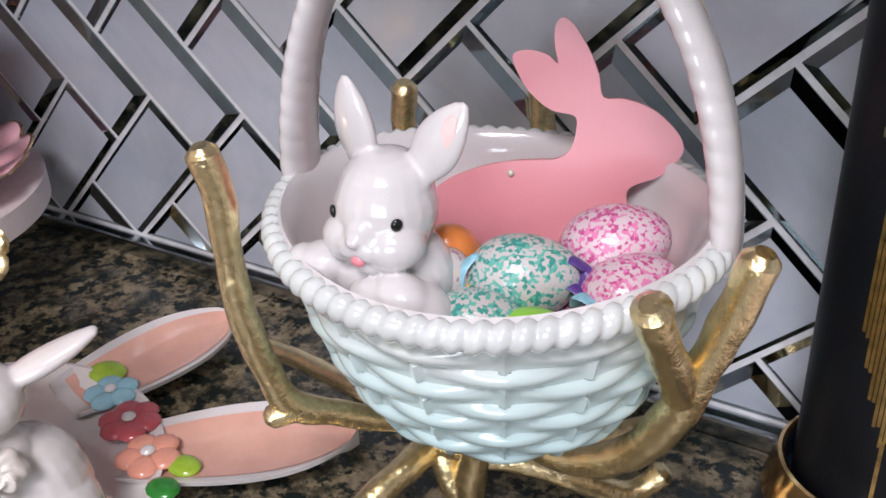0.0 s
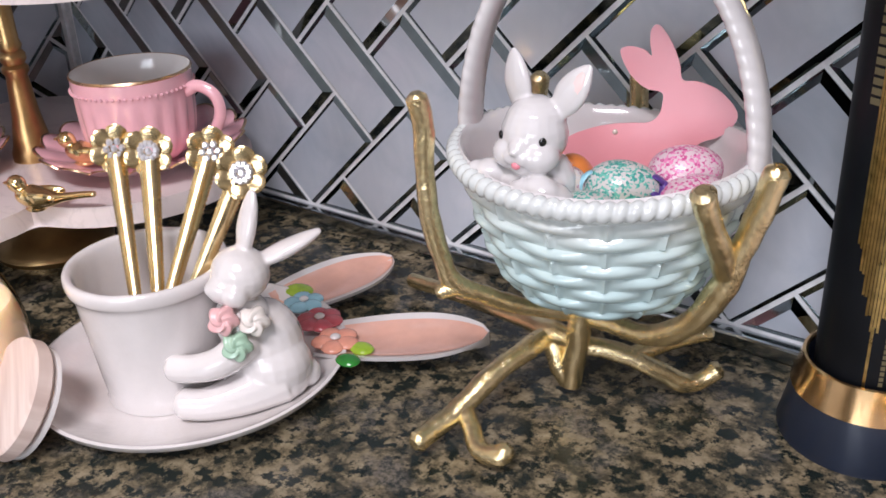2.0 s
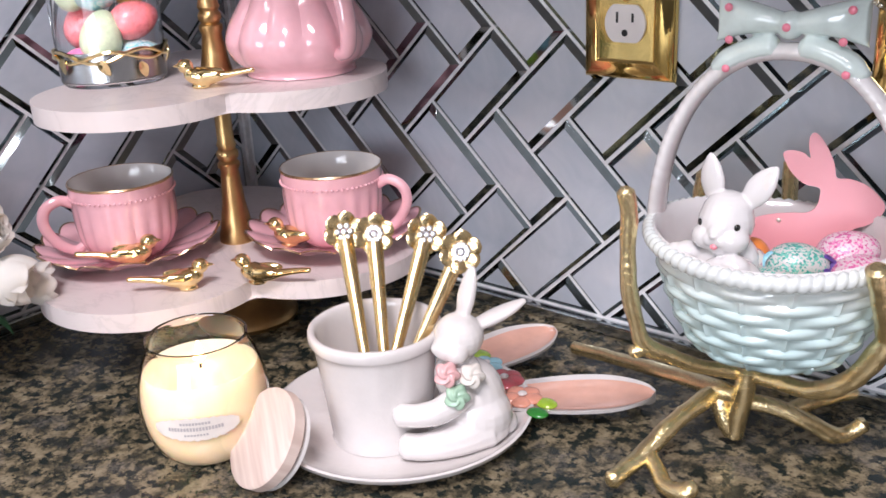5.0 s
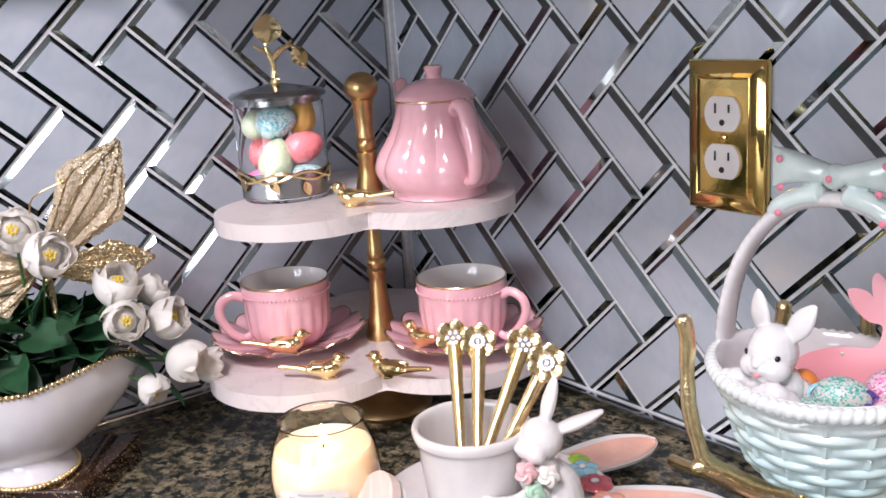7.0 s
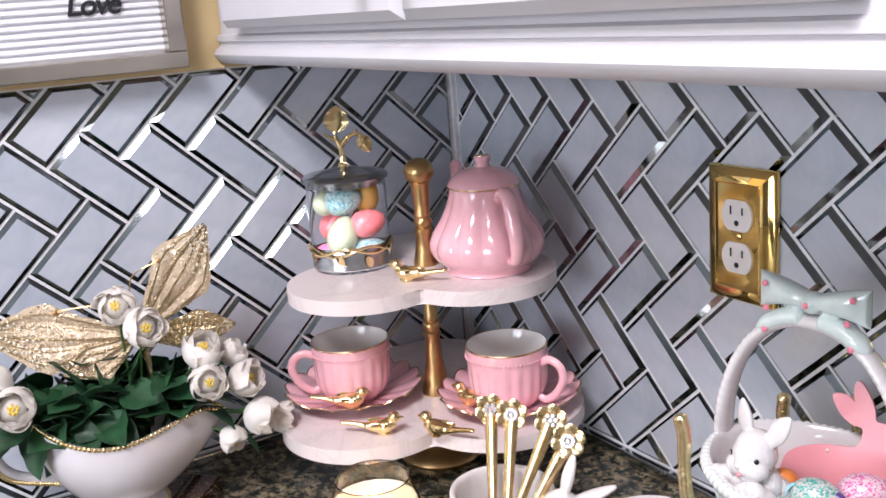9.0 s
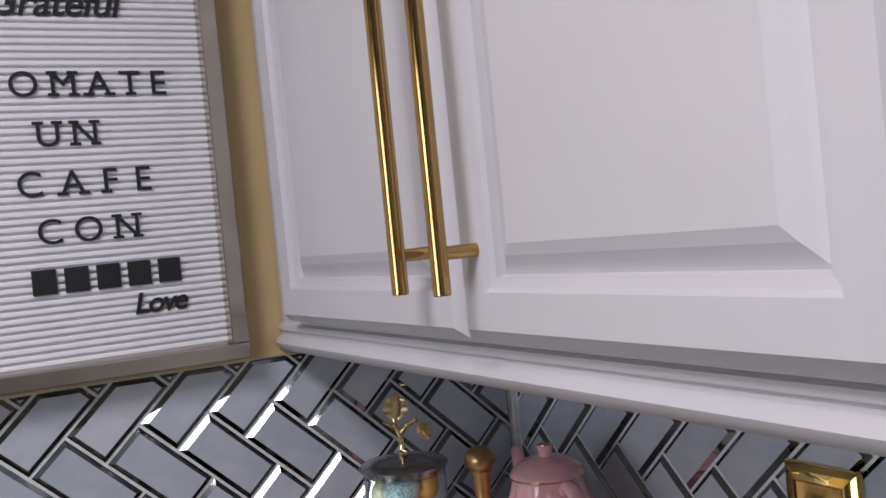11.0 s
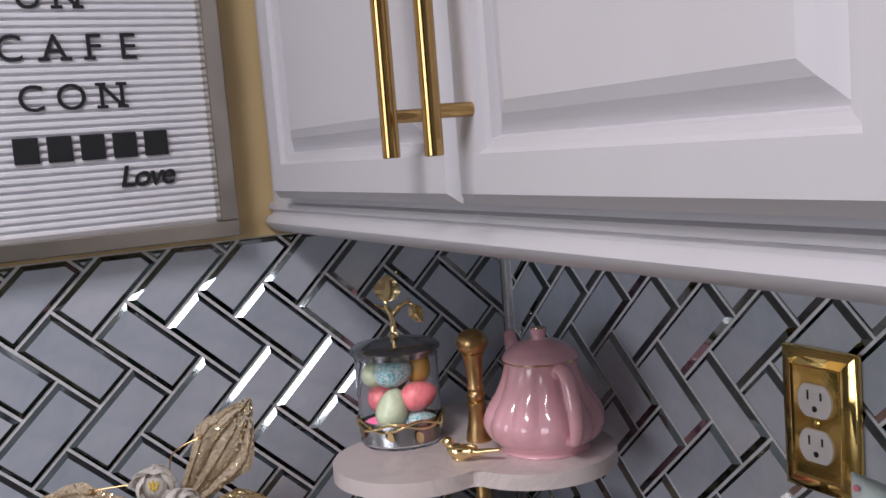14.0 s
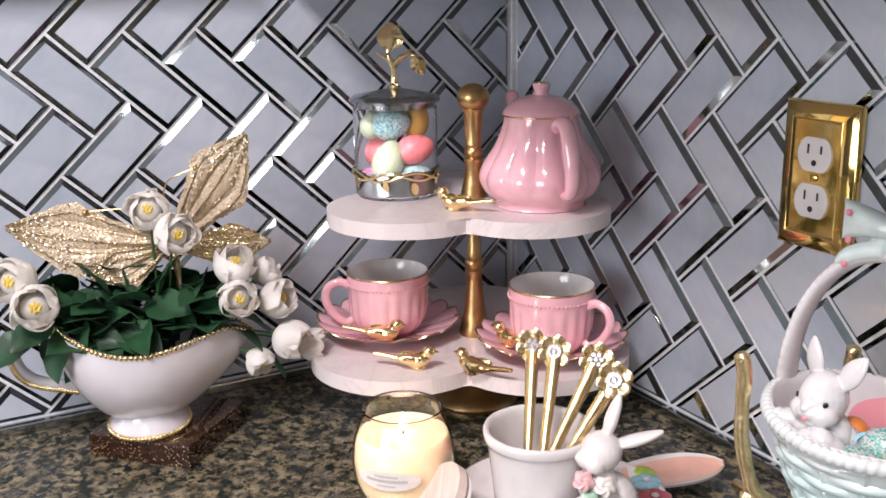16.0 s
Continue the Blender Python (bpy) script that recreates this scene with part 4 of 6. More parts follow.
for s_ in (-1, 1):
    blob(bm, (s_ * 0.0066, -0.0078, -0.0058), (0.0092, 0.0084, 0.0074), (0, 0, s_ * 18))
    blob(bm, (s_ * 0.0028, -0.0138, -0.0052), (0.0044, 0.0040, 0.0040))
blob(bm, (0, -0.0120, -0.0020), (0.0054, 0.0056, 0.0058))
blob(bm, (0, -0.0172, -0.0022), (0.0025, 0.0020, 0.0018))
blob(bm, (0, -0.0100, -0.0108), (0.0056, 0.0050, 0.0038))
EARS = ((-0.0088, -4, 0.0265, 0), (0.0088, 34, 0.0265, 14))
for ex, tilt, L, twist in EARS:
    m = pose(ex, 0.003, 0.0105, 4, tilt, twist)
    pts = [(0, 0, 0, 0.0046), (0, 0, 0.36 * L, 0.0076), (0, 0, 0.66 * L, 0.0066), (0, 0, 0.90 * L, 0.0036), (0, 0, L, 0.0014)]
    tube(bm, [(*(m @ Vector(p[:3])), p[3]) for p in pts], 14, 5, flat=0.45, up=(0.25, 0.96, 0.01))
blob(bm, (0.001, 0.004, -0.0225), (0.0165, 0.0140, 0.0165))
blob(bm, (0.0, -0.003, -0.0220), (0.0175, 0.0100, 0.0095))
blob(bm, (-0.0185, -0.0070, -0.0185), (0.0090, 0.0078, 0.0072), (0, -10, 20))
blob(bm, (-0.0245, -0.0085, -0.0185), (0.0055, 0.0055, 0.0058))
blob(bm, (0.0100, -0.0115, -0.0215), (0.0098, 0.0082, 0.0085), (0, 14, -10))
blob(bm, (0.0140, -0.0085, -0.0245), (0.0105, 0.0085, 0.0080), (0, 20, 0))
blob(bm, (0.0020, -0.0130, -0.0215), (0.0080, 0.0065, 0.0060))
bunny = sculpted(part("bunny_figure", for_bunny(bm), M["ceramic"], basket, "white glazed bunny leaning over the rim"), 0.0008, 4)
for s_, rz in ((1, 44), (-1, -44)):
    b2 = bmesh.new()
    blob(b2, (s_ * 0.0102, -0.0110, 0.0022), (0.0017, 0.0010, 0.0019), (0, s_ * 12, rz), 14, 8)
    part("eye", for_bunny(b2), M["eye"], bunny, "painted black eye")
b2 = bmesh.new()
blob(b2, (0.0, -0.0160, -0.0086), (0.0022, 0.0014, 0.0017), u=12, v=8)
part("mouth", for_bunny(b2), M["lip"], bunny, "painted pink mouth")
for ex, tilt, L, twist in EARS[1:]:
    b2 = bmesh.new()
    m = pose(ex, 0.0008, 0.0105, 4, tilt, twist)
    tube(b2, [(*(m @ Vector(p[:3])), p[3]) for p in [(0.0005, 0, 0.16 * L, 0.0018), (0.0006, 0, 0.40 * L, 0.0040), (0.0004, 0, 0.66 * L, 0.0034), (0, 0, 0.86 * L, 0.0012)]], 10, 4, flat=0.30, up=(0.25, 0.96, 0.01))
    part("ear_lining", for_bunny(b2), M["ear_pink"], bunny, "pale pink ear lining")


# things in the basket
def egg(bm, c, r, length, rot, mat=0):
    blob(bm, c, (r, r, length / 2), rot, 28, 18, lambda x, y, z: (x * (1 - 0.14 * z), y * (1 - 0.14 * z), z), mat)
    return bm


def egg_thing(x, y, z, r, length, rot, mat, label):
    ob = part("easter_egg", egg(bmesh.new(), (0, 0, 0), r, length, rot), mat)
    ob.matrix_world = pose(x, y, z)
    return tagged(ob, label, "easter egg", "eggs in the basket")


egg_thing(0.6650, -0.1400, 0.1530, 0.0142, 0.0370, (0, 82, 24), M["egg_teal"], "teal and white glitter speckled foam egg")
egg_thing(0.6850, -0.1150, 0.1560, 0.0146, 0.0370, (0, 70, 28), M["egg_pink"], "magenta and white speckled foam egg")
egg_thing(0.6960, -0.1300, 0.1500, 0.0128, 0.0330, (0, 66, 40), M["egg_pink"], "pink speckled foam egg under a gold twig")
egg_thing(0.6600, -0.1620, 0.1475, 0.0110, 0.0300, (0, 84, 20), M["egg_teal"], "small teal speckled egg beside the bunny")
egg_thing(0.6790, -0.1590, 0.1440, 0.0110, 0.0300, (0, 90, 20), M["egg_green"], "lime green egg low in the basket")
egg_thing(0.6420, -0.1500, 0.1500, 0.0108, 0.0280, (10, 10, 0), M["egg_white"], "white speckled egg behind the bunny")
egg_thing(0.6385, -0.1400, 0.1540, 0.0105, 0.0280, (30, 10, 0), M["egg_orange"], "orange egg behind the bunny")
egg_thing(0.6500, -0.1450, 0.1465, 0.0108, 0.0270, (0, 60, 0), M["egg_yellow"], "yellow egg beside the bunny")
for i, (x, y, z) in enumerate(((0.640, -0.118, 0.112), (0.663, -0.118, 0.114), (0.655, -0.138, 0.116), (0.627, -0.131, 0.118), (0.675, -0.136, 0.128), (0.655, -0.122, 0.134), (0.683, -0.122, 0.130), (0.640, -0.148, 0.128))):
    egg_thing(x, y, z, 0.015, 0.038, (40 * i, 70, 30 * i), (M["egg_teal"], M["egg_pink"], M["egg_white"])[i % 3], "speckled foam egg deep in the basket")
for pts, mat, lab in (([(0.6500, -0.1560, 0.150, 0.0016), (0.6500, -0.1530, 0.158, 0.0020), (0.6530, -0.1480, 0.162, 0.0018), (0.6560, -0.1500, 0.156, 0.0018), (0.6555, -0.1560, 0.148, 0.0016)], "ribbon_blue", "pale blue ribbon loop on an egg"), ([(0.6770, -0.1340, 0.156, 0.0022), (0.6790, -0.1360, 0.161, 0.0026), (0.6835, -0.1350, 0.158, 0.0026), (0.6820, -0.1380, 0.152, 0.0026), (0.6800, -0.1400, 0.155, 0.0024), (0.6900, -0.1410, 0.151, 0.0020), (0.6960, -0.1420, 0.151, 0.0020)], "ribbon_purple", "purple ribbon bow between eggs"), ([(0.6840, -0.1430, 0.150, 0.0020), (0.6860, -0.1450, 0.155, 0.0024), (0.6900, -0.1450, 0.153, 0.0022), (0.6880, -0.1470, 0.148, 0.0020)], "ribbon_blue", "blue ribbon curl between eggs")):
    bm = bmesh.new()
    tube(bm, pts, 8, 5, flat=0.35)
    tagged(part("ribbon", bm, M[mat]), lab, "ribbon")

# flat wooden bunny leaning on the basket's back, drawn about its nail
prof = smooth_points([(-0.034, -0.052), (-0.0345, -0.030), (-0.0315, -0.012), (-0.0245, -0.004), (-0.0130, 0.0012), (-0.0020, 0.0040), (0.0085, 0.0052), (0.0165, 0.0058), (0.0215, 0.0095), (0.0232, 0.0160), (0.0225, 0.0215), (0.0140, 0.0235), (0.0060, 0.0300), (0.0008, 0.0385), (0.0002, 0.0430), (0.0050, 0.0445), (0.0120, 0.0430), (0.0160, 0.0400), (0.0148, 0.0460), (0.0148, 0.0530), (0.0175, 0.0558), (0.0215, 0.0530), (0.0268, 0.0450), (0.0305, 0.0365), (0.0325, 0.0285), (0.0400, 0.0280), (0.0500, 0.0245), (0.0580, 0.0175), (0.0612, 0.0115), (0.0590, 0.0060), (0.0530, 0.0005), (0.0430, -0.0040), (0.0425, -0.0120), (0.0415, -0.0250), (0.0380, -0.052)], 5)
bm = prism(bmesh.new(), [(p[0], p[1]) for p in prof][::-1], -0.0015, 0.0015, 0.0)
bmesh.ops.recalc_face_normals(bm, faces=bm.faces)
cut = part("bunny_cutout", bm, M["pink_card"], smooth=False)
cut.matrix_world = pose(0.6315, -0.0840, 0.1590, 90, 0, 20) @ pose(0, 0, 0, -14, 0, 0)
tagged(cut, "flat pink painted wooden bunny cut-out in the basket", "bunny cutout")
bm = bmesh.new()
blob(bm, (0, 0, 0.0018), (0.0015, 0.0015, 0.0009), u=10, v=6)
part("nail", bm, M["nail"], cut, "small pale nail head")


# ---- two-tier marble stand in the corner ----
PX, PY = 0.163, -0.152
T1, T2 = 0.0765, 0.2275        # upper faces of the two shelves
FACE = -30                      # the notch between two lobes looks this way (degrees)


def trefoil(d, r, n=150):
    """Outline of three overlapping round lobes about the pole."""
    out = []
    for i in range(n):
        a = 2 * math.pi * i / n
        best = 0
        for k in range(3):
            la = radians(FACE + 60 + 120 * k)
            p = d * math.cos(a - la)
            q = r * r - (d * math.sin(a - la)) ** 2
            if q > 0:
                best = max(best, p + math.sqrt(q))
        out.append((best * math.cos(a) - 0.003, best * math.sin(a) - 0.005))
    return out


tier = thing("tiered_stand", PX, PY, 0, "two-tier white marble stand on a brass pole", "tiered stand")
part("shelf", prism(bmesh.new(), trefoil(0.082, 0.095), T1 - 0.0155, T1, 0.0022), M["marble"], tier, "white marble clover-shaped shelf")
part("shelf", prism(bmesh.new(), trefoil(0.070, 0.083), T2 - 0.0155, T2, 0.0022), M["marble"], tier, "white marble clover-shaped shelf")
part("base", turned([(0.046, 0.0), (0.047, 0.004), (0.044, 0.010), (0.034, 0.016), (0.022, 0.026), (0.015, 0.045), (0.014, T1 - 0.016)], 40, cap=True), M["brass"], tier)
part("pole", turned([(0.0165, T1), (0.0165, T1 + 0.006), (0.0145, T1 + 0.012), (0.0105, T1 + 0.036), (0.0085, T1 + 0.060), (0.0080, T1 + 0.066), (0.0100, T1 + 0.069), (0.0100, T1 + 0.072), (0.0078, T1 + 0.0745), (0.0098, T1 + 0.078), (0.0098, T1 + 0.082), (0.0076, T1 + 0.085), (0.0088, T1 + 0.089), (0.0074, T1 + 0.093), (0.0072, T2 - 0.016)], 28), M["brass"], tier)
part("pole", turned([(0.0135, T2), (0.0135, T2 + 0.004), (0.0105, T2 + 0.018), (0.0085, T2 + 0.034), (0.0100, T2 + 0.037), (0.0100, T2 + 0.041), (0.0076, T2 + 0.043), (0.0098, T2 + 0.046), (0.0098, T2 + 0.050), (0.0078, T2 + 0.053), (0.0094, T2 + 0.056), (0.0080, T2 + 0.062), (0.0100, T2 + 0.088), (0.0118, T2 + 0.092), (0.0100, T2 + 0.094)], 28), M["brass"], tier)
bm = bmesh.new()
blob(bm, (0, 0, T2 + 0.104), (0.0168, 0.0168, 0.0145), u=28, v=18)
part("knob", bm, M["brass"], tier, "round brass knob")


# ---- teapot ----
def lobed(n, depth, z0, z1):
    """Soft vertical lobes that die out towards z0 and z1."""
    def f(a, r, z):
        w = max(0.0, math.sin(math.pi * (z - z0) / (z1 - z0))) if z0 < z < z1 else 0.0
        return r * (1 + depth * w * (abs(math.sin(n * a / 2)) - 0.5)), z
    return f


pot = thing("teapot", 0.226, -0.111, T2, "pink lustre ribbed ceramic teapot with lid", "teapot", rz=-30)
body_profile = [(0.0005, 0.001), (0.042, 0.0), (0.0455, 0.003), (0.0470, 0.007), (0.0540, 0.013), (0.0585, 0.021), (0.0600, 0.031), (0.0550, 0.044), (0.0468, 0.057), (0.0408, 0.070), (0.0376, 0.081), (0.0366, 0.087), (0.0365, 0.090), (0.0355, 0.0905)]
pts = smooth_points(body_profile, 3)
part("body", turned([tuple(p) for p in pts], 96, lobed(12, 0.08, 0.004, 0.094)), M["pink"], pot)
lid = part("lid", turned([tuple(p) for p in smooth_points([(0.0380, 0.0905), (0.0385, 0.0925), (0.0345, 0.0985), (0.0250, 0.1055), (0.0130, 0.1090), (0.0080, 0.1100), (0.0070, 0.1130), (0.0085, 0.1180), (0.0080, 0.1210), (0.0004, 0.1220)], 3)], 56), M["pink"], pot, "domed pink lid")
part("gilt_edge", turned([(0.0382, 0.0897), (0.0390, 0.0903), (0.0390, 0.0916), (0.0382, 0.0920)], 56), M["gilt"], lid)
part("gilt_tip", turned([(0.0080, 0.1196), (0.0076, 0.1216), (0.0004, 0.1226)], 24), M["gilt"], lid)
bm = bmesh.new()
tube(bm, [(0.033, 0.0, 0.078, 0.0056), (0.044, 0.0, 0.0870, 0.0064), (0.0575, 0.0, 0.0830, 0.0070), (0.0660, 0.0, 0.0640, 0.0070), (0.0705, 0.0, 0.0420, 0.0064), (0.0680, 0.0, 0.0240, 0.0056), (0.0570, 0.0, 0.0190, 0.0052)], 14, 7, flat=1.15, up=(0, 1, 0))
part("handle", bm, M["pink"], pot, "looped pink handle")
bm = bmesh.new()
tube(bm, [(-0.045, 0, 0.035, 0.016), (-0.060, 0, 0.050, 0.012), (-0.0665, 0, 0.075, 0.0085), (-0.072, 0, 0.0985, 0.0070), (-0.074, 0, 0.1035, 0.0068)], 14, 5, up=(0, 1, 0))
part("spout", bm, M["pink"], pot)
pot.matrix_world = pose(0.226, -0.111, T2, 0, 0, -9)


# ---- glass jar with eggs ----
jar = thing("glass_jar", 0.107, -0.214, T2, "clear glass jar with silver lid and gilded leaf handle", "jar", rz=65)
part("glass", turned([(0.0005, 0.002), (0.041, 0.001), (0.0438, 0.005), (0.0440, 0.093), (0.0426, 0.093), (0.0424, 0.007), (0.040, 0.0045), (0.0005, 0.0045)], 64), M["glass"], jar, "clear glass cylinder").visible_shadow = False
lid = part("lid", turned([(0.0424, 0.094), (0.0424, 0.0995), (0.0475, 0.0995), (0.0478, 0.102), (0.0440, 0.1055), (0.0330, 0.1075), (0.0180, 0.1105), (0.0080, 0.1125), (0.0003, 0.113)], 56), M["silver"], jar, "domed silver lid")


def leaf_blade(bm, m, length, width, fold=0.25):
    """A pointed leaf with a midrib fold, grown along x."""
    rows = []
    for i in range(9):
        t = i / 8
        w = width * math.sin(math.pi * min(1, 0.06 + t * 0.94)) ** 0.75 * (1 - 0.25 * t)
        rows.append([bm.verts.new(m @ Vector((t * length, s * w * 0.5, fold * abs(s) * w * 0.5 - 0.15 * length * t * t + 0.02 * length * math.cos(16 * t) * abs(s)))) for s in (-1, -0.5, 0, 0.5, 1)])
    under = [[bm.verts.new(v.co - (m.to_3x3() @ Vector((0, 0, 0.0006)))) for v in r] for r in rows]
    for i in range(8):
        for j in range(4):
            bm.faces.new((rows[i][j], rows[i + 1][j], rows[i + 1][j + 1], rows[i][j + 1]))
            bm.faces.new((under[i][j], under[i][j + 1], under[i + 1][j + 1], under[i + 1][j]))
        bm.faces.new((rows[i][0], under[i][0], under[i + 1][0], rows[i + 1][0]))
        bm.faces.new((rows[i][4], rows[i + 1][4], under[i + 1][4], under[i][4]))
    return bm


bm = bmesh.new()
tube(bm, [(0, 0, 0.111, 0.0055), (0.0005, 0, 0.124, 0.0036), (-0.001, 0, 0.136, 0.0030), (-0.0055, 0, 0.147, 0.0026), (-0.003, 0, 0.158, 0.0018)], 9, 5, rough=0.3)
tube(bm, [(-0.0005, 0, 0.134, 0.0030), (0.008, 0, 0.144, 0.0028), (0.018, 0, 0.147, 0.0024), (0.025, 0, 0.143, 0.0016)], 9, 5, rough=0.3)
tube(bm, [(-0.003, 0, 0.141, 0.0026), (-0.010, 0, 0.145, 0.0020), (-0.017, 0, 0.149, 0.0014)], 8, 4, rough=0.3)
tube(bm, [(0.014, 0, 0.147, 0.002), (0.019, 0, 0.152, 0.0012)], 8, 3)
grip = part("leaf_handle", bm, M["gold"], lid, "gilded twig handle")
bm = leaf_blade(bmesh.new(), Matrix(((0.10, -0.995, 0, -0.004), (0, 0, -1, -0.003), (0.995, 0.10, 0, 0.1515), (0, 0, 0, 1))), 0.028, 0.031)
leafp = part("leaf", bm, M["gold"], jar, "gilded veined leaf")
bm = leaf_blade(bmesh.new(), Matrix(((0.45, 0.893, 0, 0.021), (0, 0, -1, -0.002), (-0.893, 0.45, 0, 0.1450), (0, 0, 0, 1))), 0.022, 0.018)
part("leaf", bm, M["gold"], jar, "gilded veined leaf")
bm = bmesh.new()
for ph, amp in ((0, 0.0045), (2.2, 0.004)):
    pts = [((0.0455) * math.cos(a), (0.0455) * math.sin(a), 0.026 + amp * math.sin(a * 4 + ph), 0.0016) for a in [2 * math.pi * i / 48 for i in range(49)]]
    tube(bm, pts, 7, 1, rough=0.3, raw=True)
part("twig_band", bm, M["gold"], jar, "gilded twig band")
for a, zz, d in ((-70, 0.014, 20), (-20, 0.022, -20), (-110, 0.018, 30), (20, 0.016, 10), (-150, 0.02, -15), (90, 0.016, 10)):
    m = pose(0.0465 * math.cos(radians(a)), 0.0465 * math.sin(radians(a)), zz + 0.006, 0, 0, a) @ pose(0, 0, 0, 0, 90, 0) @ pose(0, 0, 0, 0, 0, d)
    part("leaf", leaf_blade(bmesh.new(), m, 0.014, 0.0095), M["gold"], jar)
part("mirror_band", turned([(0.0425, 0.006), (0.0428, 0.006), (0.0428, 0.030), (0.0425, 0.030)], 56), M["silver"], jar, "silver lining band")
jm = pose(0.107, -0.214, T2, 0, 0, 65)
for x, y, z, r, L, rot, mat, lab in ((-0.008, -0.018, 0.041, 0.0165, 0.044, (0, 20, 30), "egg_sage", "pale sage green speckled egg"), (0.020, -0.014, 0.052, 0.0150, 0.040, (0, 80, 10), "egg_coral", "coral pink speckled egg"), (-0.022, -0.012, 0.020, 0.0150, 0.038, (0, 75, -10), "egg_hot", "hot pink egg"), (0.020, -0.015, 0.022, 0.0150, 0.038, (0, 85, 10), "egg_glit", "turquoise glitter egg"), (-0.004, -0.006, 0.077, 0.0155, 0.042, (0, 80, -15), "egg_glit", "turquoise speckled egg"), (0.022, 0.004, 0.079, 0.0140, 0.036, (0, 10, 0), "egg_gold", "mustard yellow egg"), (-0.016, 0.020, 0.050, 0.0155, 0.038, (0, 30, 0), "egg_coral", "coral egg at the back"), (0.010, 0.020, 0.024, 0.0155, 0.038, (0, 70, 40), "egg_sage", "sage egg at the back"), (-0.022, 0.006, 0.076, 0.0130, 0.034, (0, 60, 40), "egg_sage", "pale egg at the back")):
    ob = part("easter_egg", egg(bmesh.new(), (0, 0, 0), r, L, rot), M[mat])
    ob.matrix_world = jm @ pose(x, y, z)
    tagged(ob, lab + " inside the jar", "easter egg", "eggs in the jar")


# ---- cups and saucers ----
def cup_and_saucer(sx, sy, x, y, turn):
    sau = thing("saucer", sx, sy, T1, "pink scalloped saucer with a gilt edge on marble", "saucer", group="saucers")

    def scallop(a, r, z):
        w = (r / 0.074) ** 2 if r > 0.03 else 0
        k = abs(math.sin(8 * a)) ** 0.8
        return r * (1 + 0.075 * w * k), z + 0.0050 * w * (k - 0.5)
    part("dish", turned([(0.0005, 0.0035), (0.026, 0.0035), (0.030, 0.0050), (0.045, 0.0085), (0.060, 0.0130), (0.072, 0.0185), (0.0735, 0.0180), (0.061, 0.0110), (0.046, 0.0060), (0.031, 0.0020), (0.026, 0.0), (0.0005, 0.0005)], 128, scallop), M["pink"], sau)
    part("gilt_edge", turned([(0.0718, 0.0187), (0.0730, 0.0192), (0.0738, 0.0183), (0.0725, 0.0178)], 128, scallop), M["gilt"], sau)
    cup = thing("teacup", x, y, T1 + 0.0036, "pink ribbed teacup with gilt rim and white inside", "teacup", rz=turn, group="teacups")
    rib = lobed(20, 0.05, 0.004, 0.058)
    part("outside", turned([tuple(p) for p in smooth_points([(0.0005, 0.002), (0.024, 0.0), (0.026, 0.003), (0.0335, 0.009), (0.0395, 0.020), (0.0415, 0.034), (0.0425, 0.048), (0.0428, 0.0545), (0.0434, 0.060), (0.0436, 0.0695)], 3)], 96, rib), M["pink"], cup, "pink ribbed outside")
    part("inside", turned([(0.0436, 0.0695), (0.0430, 0.0705), (0.0422, 0.0695), (0.0415, 0.050), (0.0395, 0.028), (0.033, 0.012), (0.020, 0.006), (0.0005, 0.005)], 64), M["cup_white"], cup, "white glazed inside")
    part("gilt_rim", turned([(0.0437, 0.0685), (0.0441, 0.0693), (0.0434, 0.0707), (0.0426, 0.0706), (0.0430, 0.0700)], 64), M["gilt"], cup)
    bm = bmesh.new()
    for i in range(64):
        a = 2 * math.pi * i / 64
        blob(bm, (0.0438 * math.cos(a), 0.0438 * math.sin(a), 0.0590), (0.0013, 0.0013, 0.0012), u=6, v=4)
    tagged(part("beading", bm, M["pink"], cup, "row of raised beads"), kind="stuff")
    bm = bmesh.new()
    tube(bm, [(0.041, 0, 0.054, 0.0045), (0.052, 0, 0.0585, 0.0046), (0.064, 0, 0.052, 0.0048), (0.0665, 0, 0.038, 0.0046), (0.058, 0, 0.022, 0.0044), (0.046, 0, 0.0135, 0.0042), (0.038, 0, 0.016, 0.004)], 10, 6, flat=0.75, up=(0, 1, 0))
    part("handle", bm, M["pink"], cup)


cup_and_saucer(0.116, -0.233, 0.1215, -0.2350, 246)
cup_and_saucer(0.246, -0.109, 0.2530, -0.1140, 24)


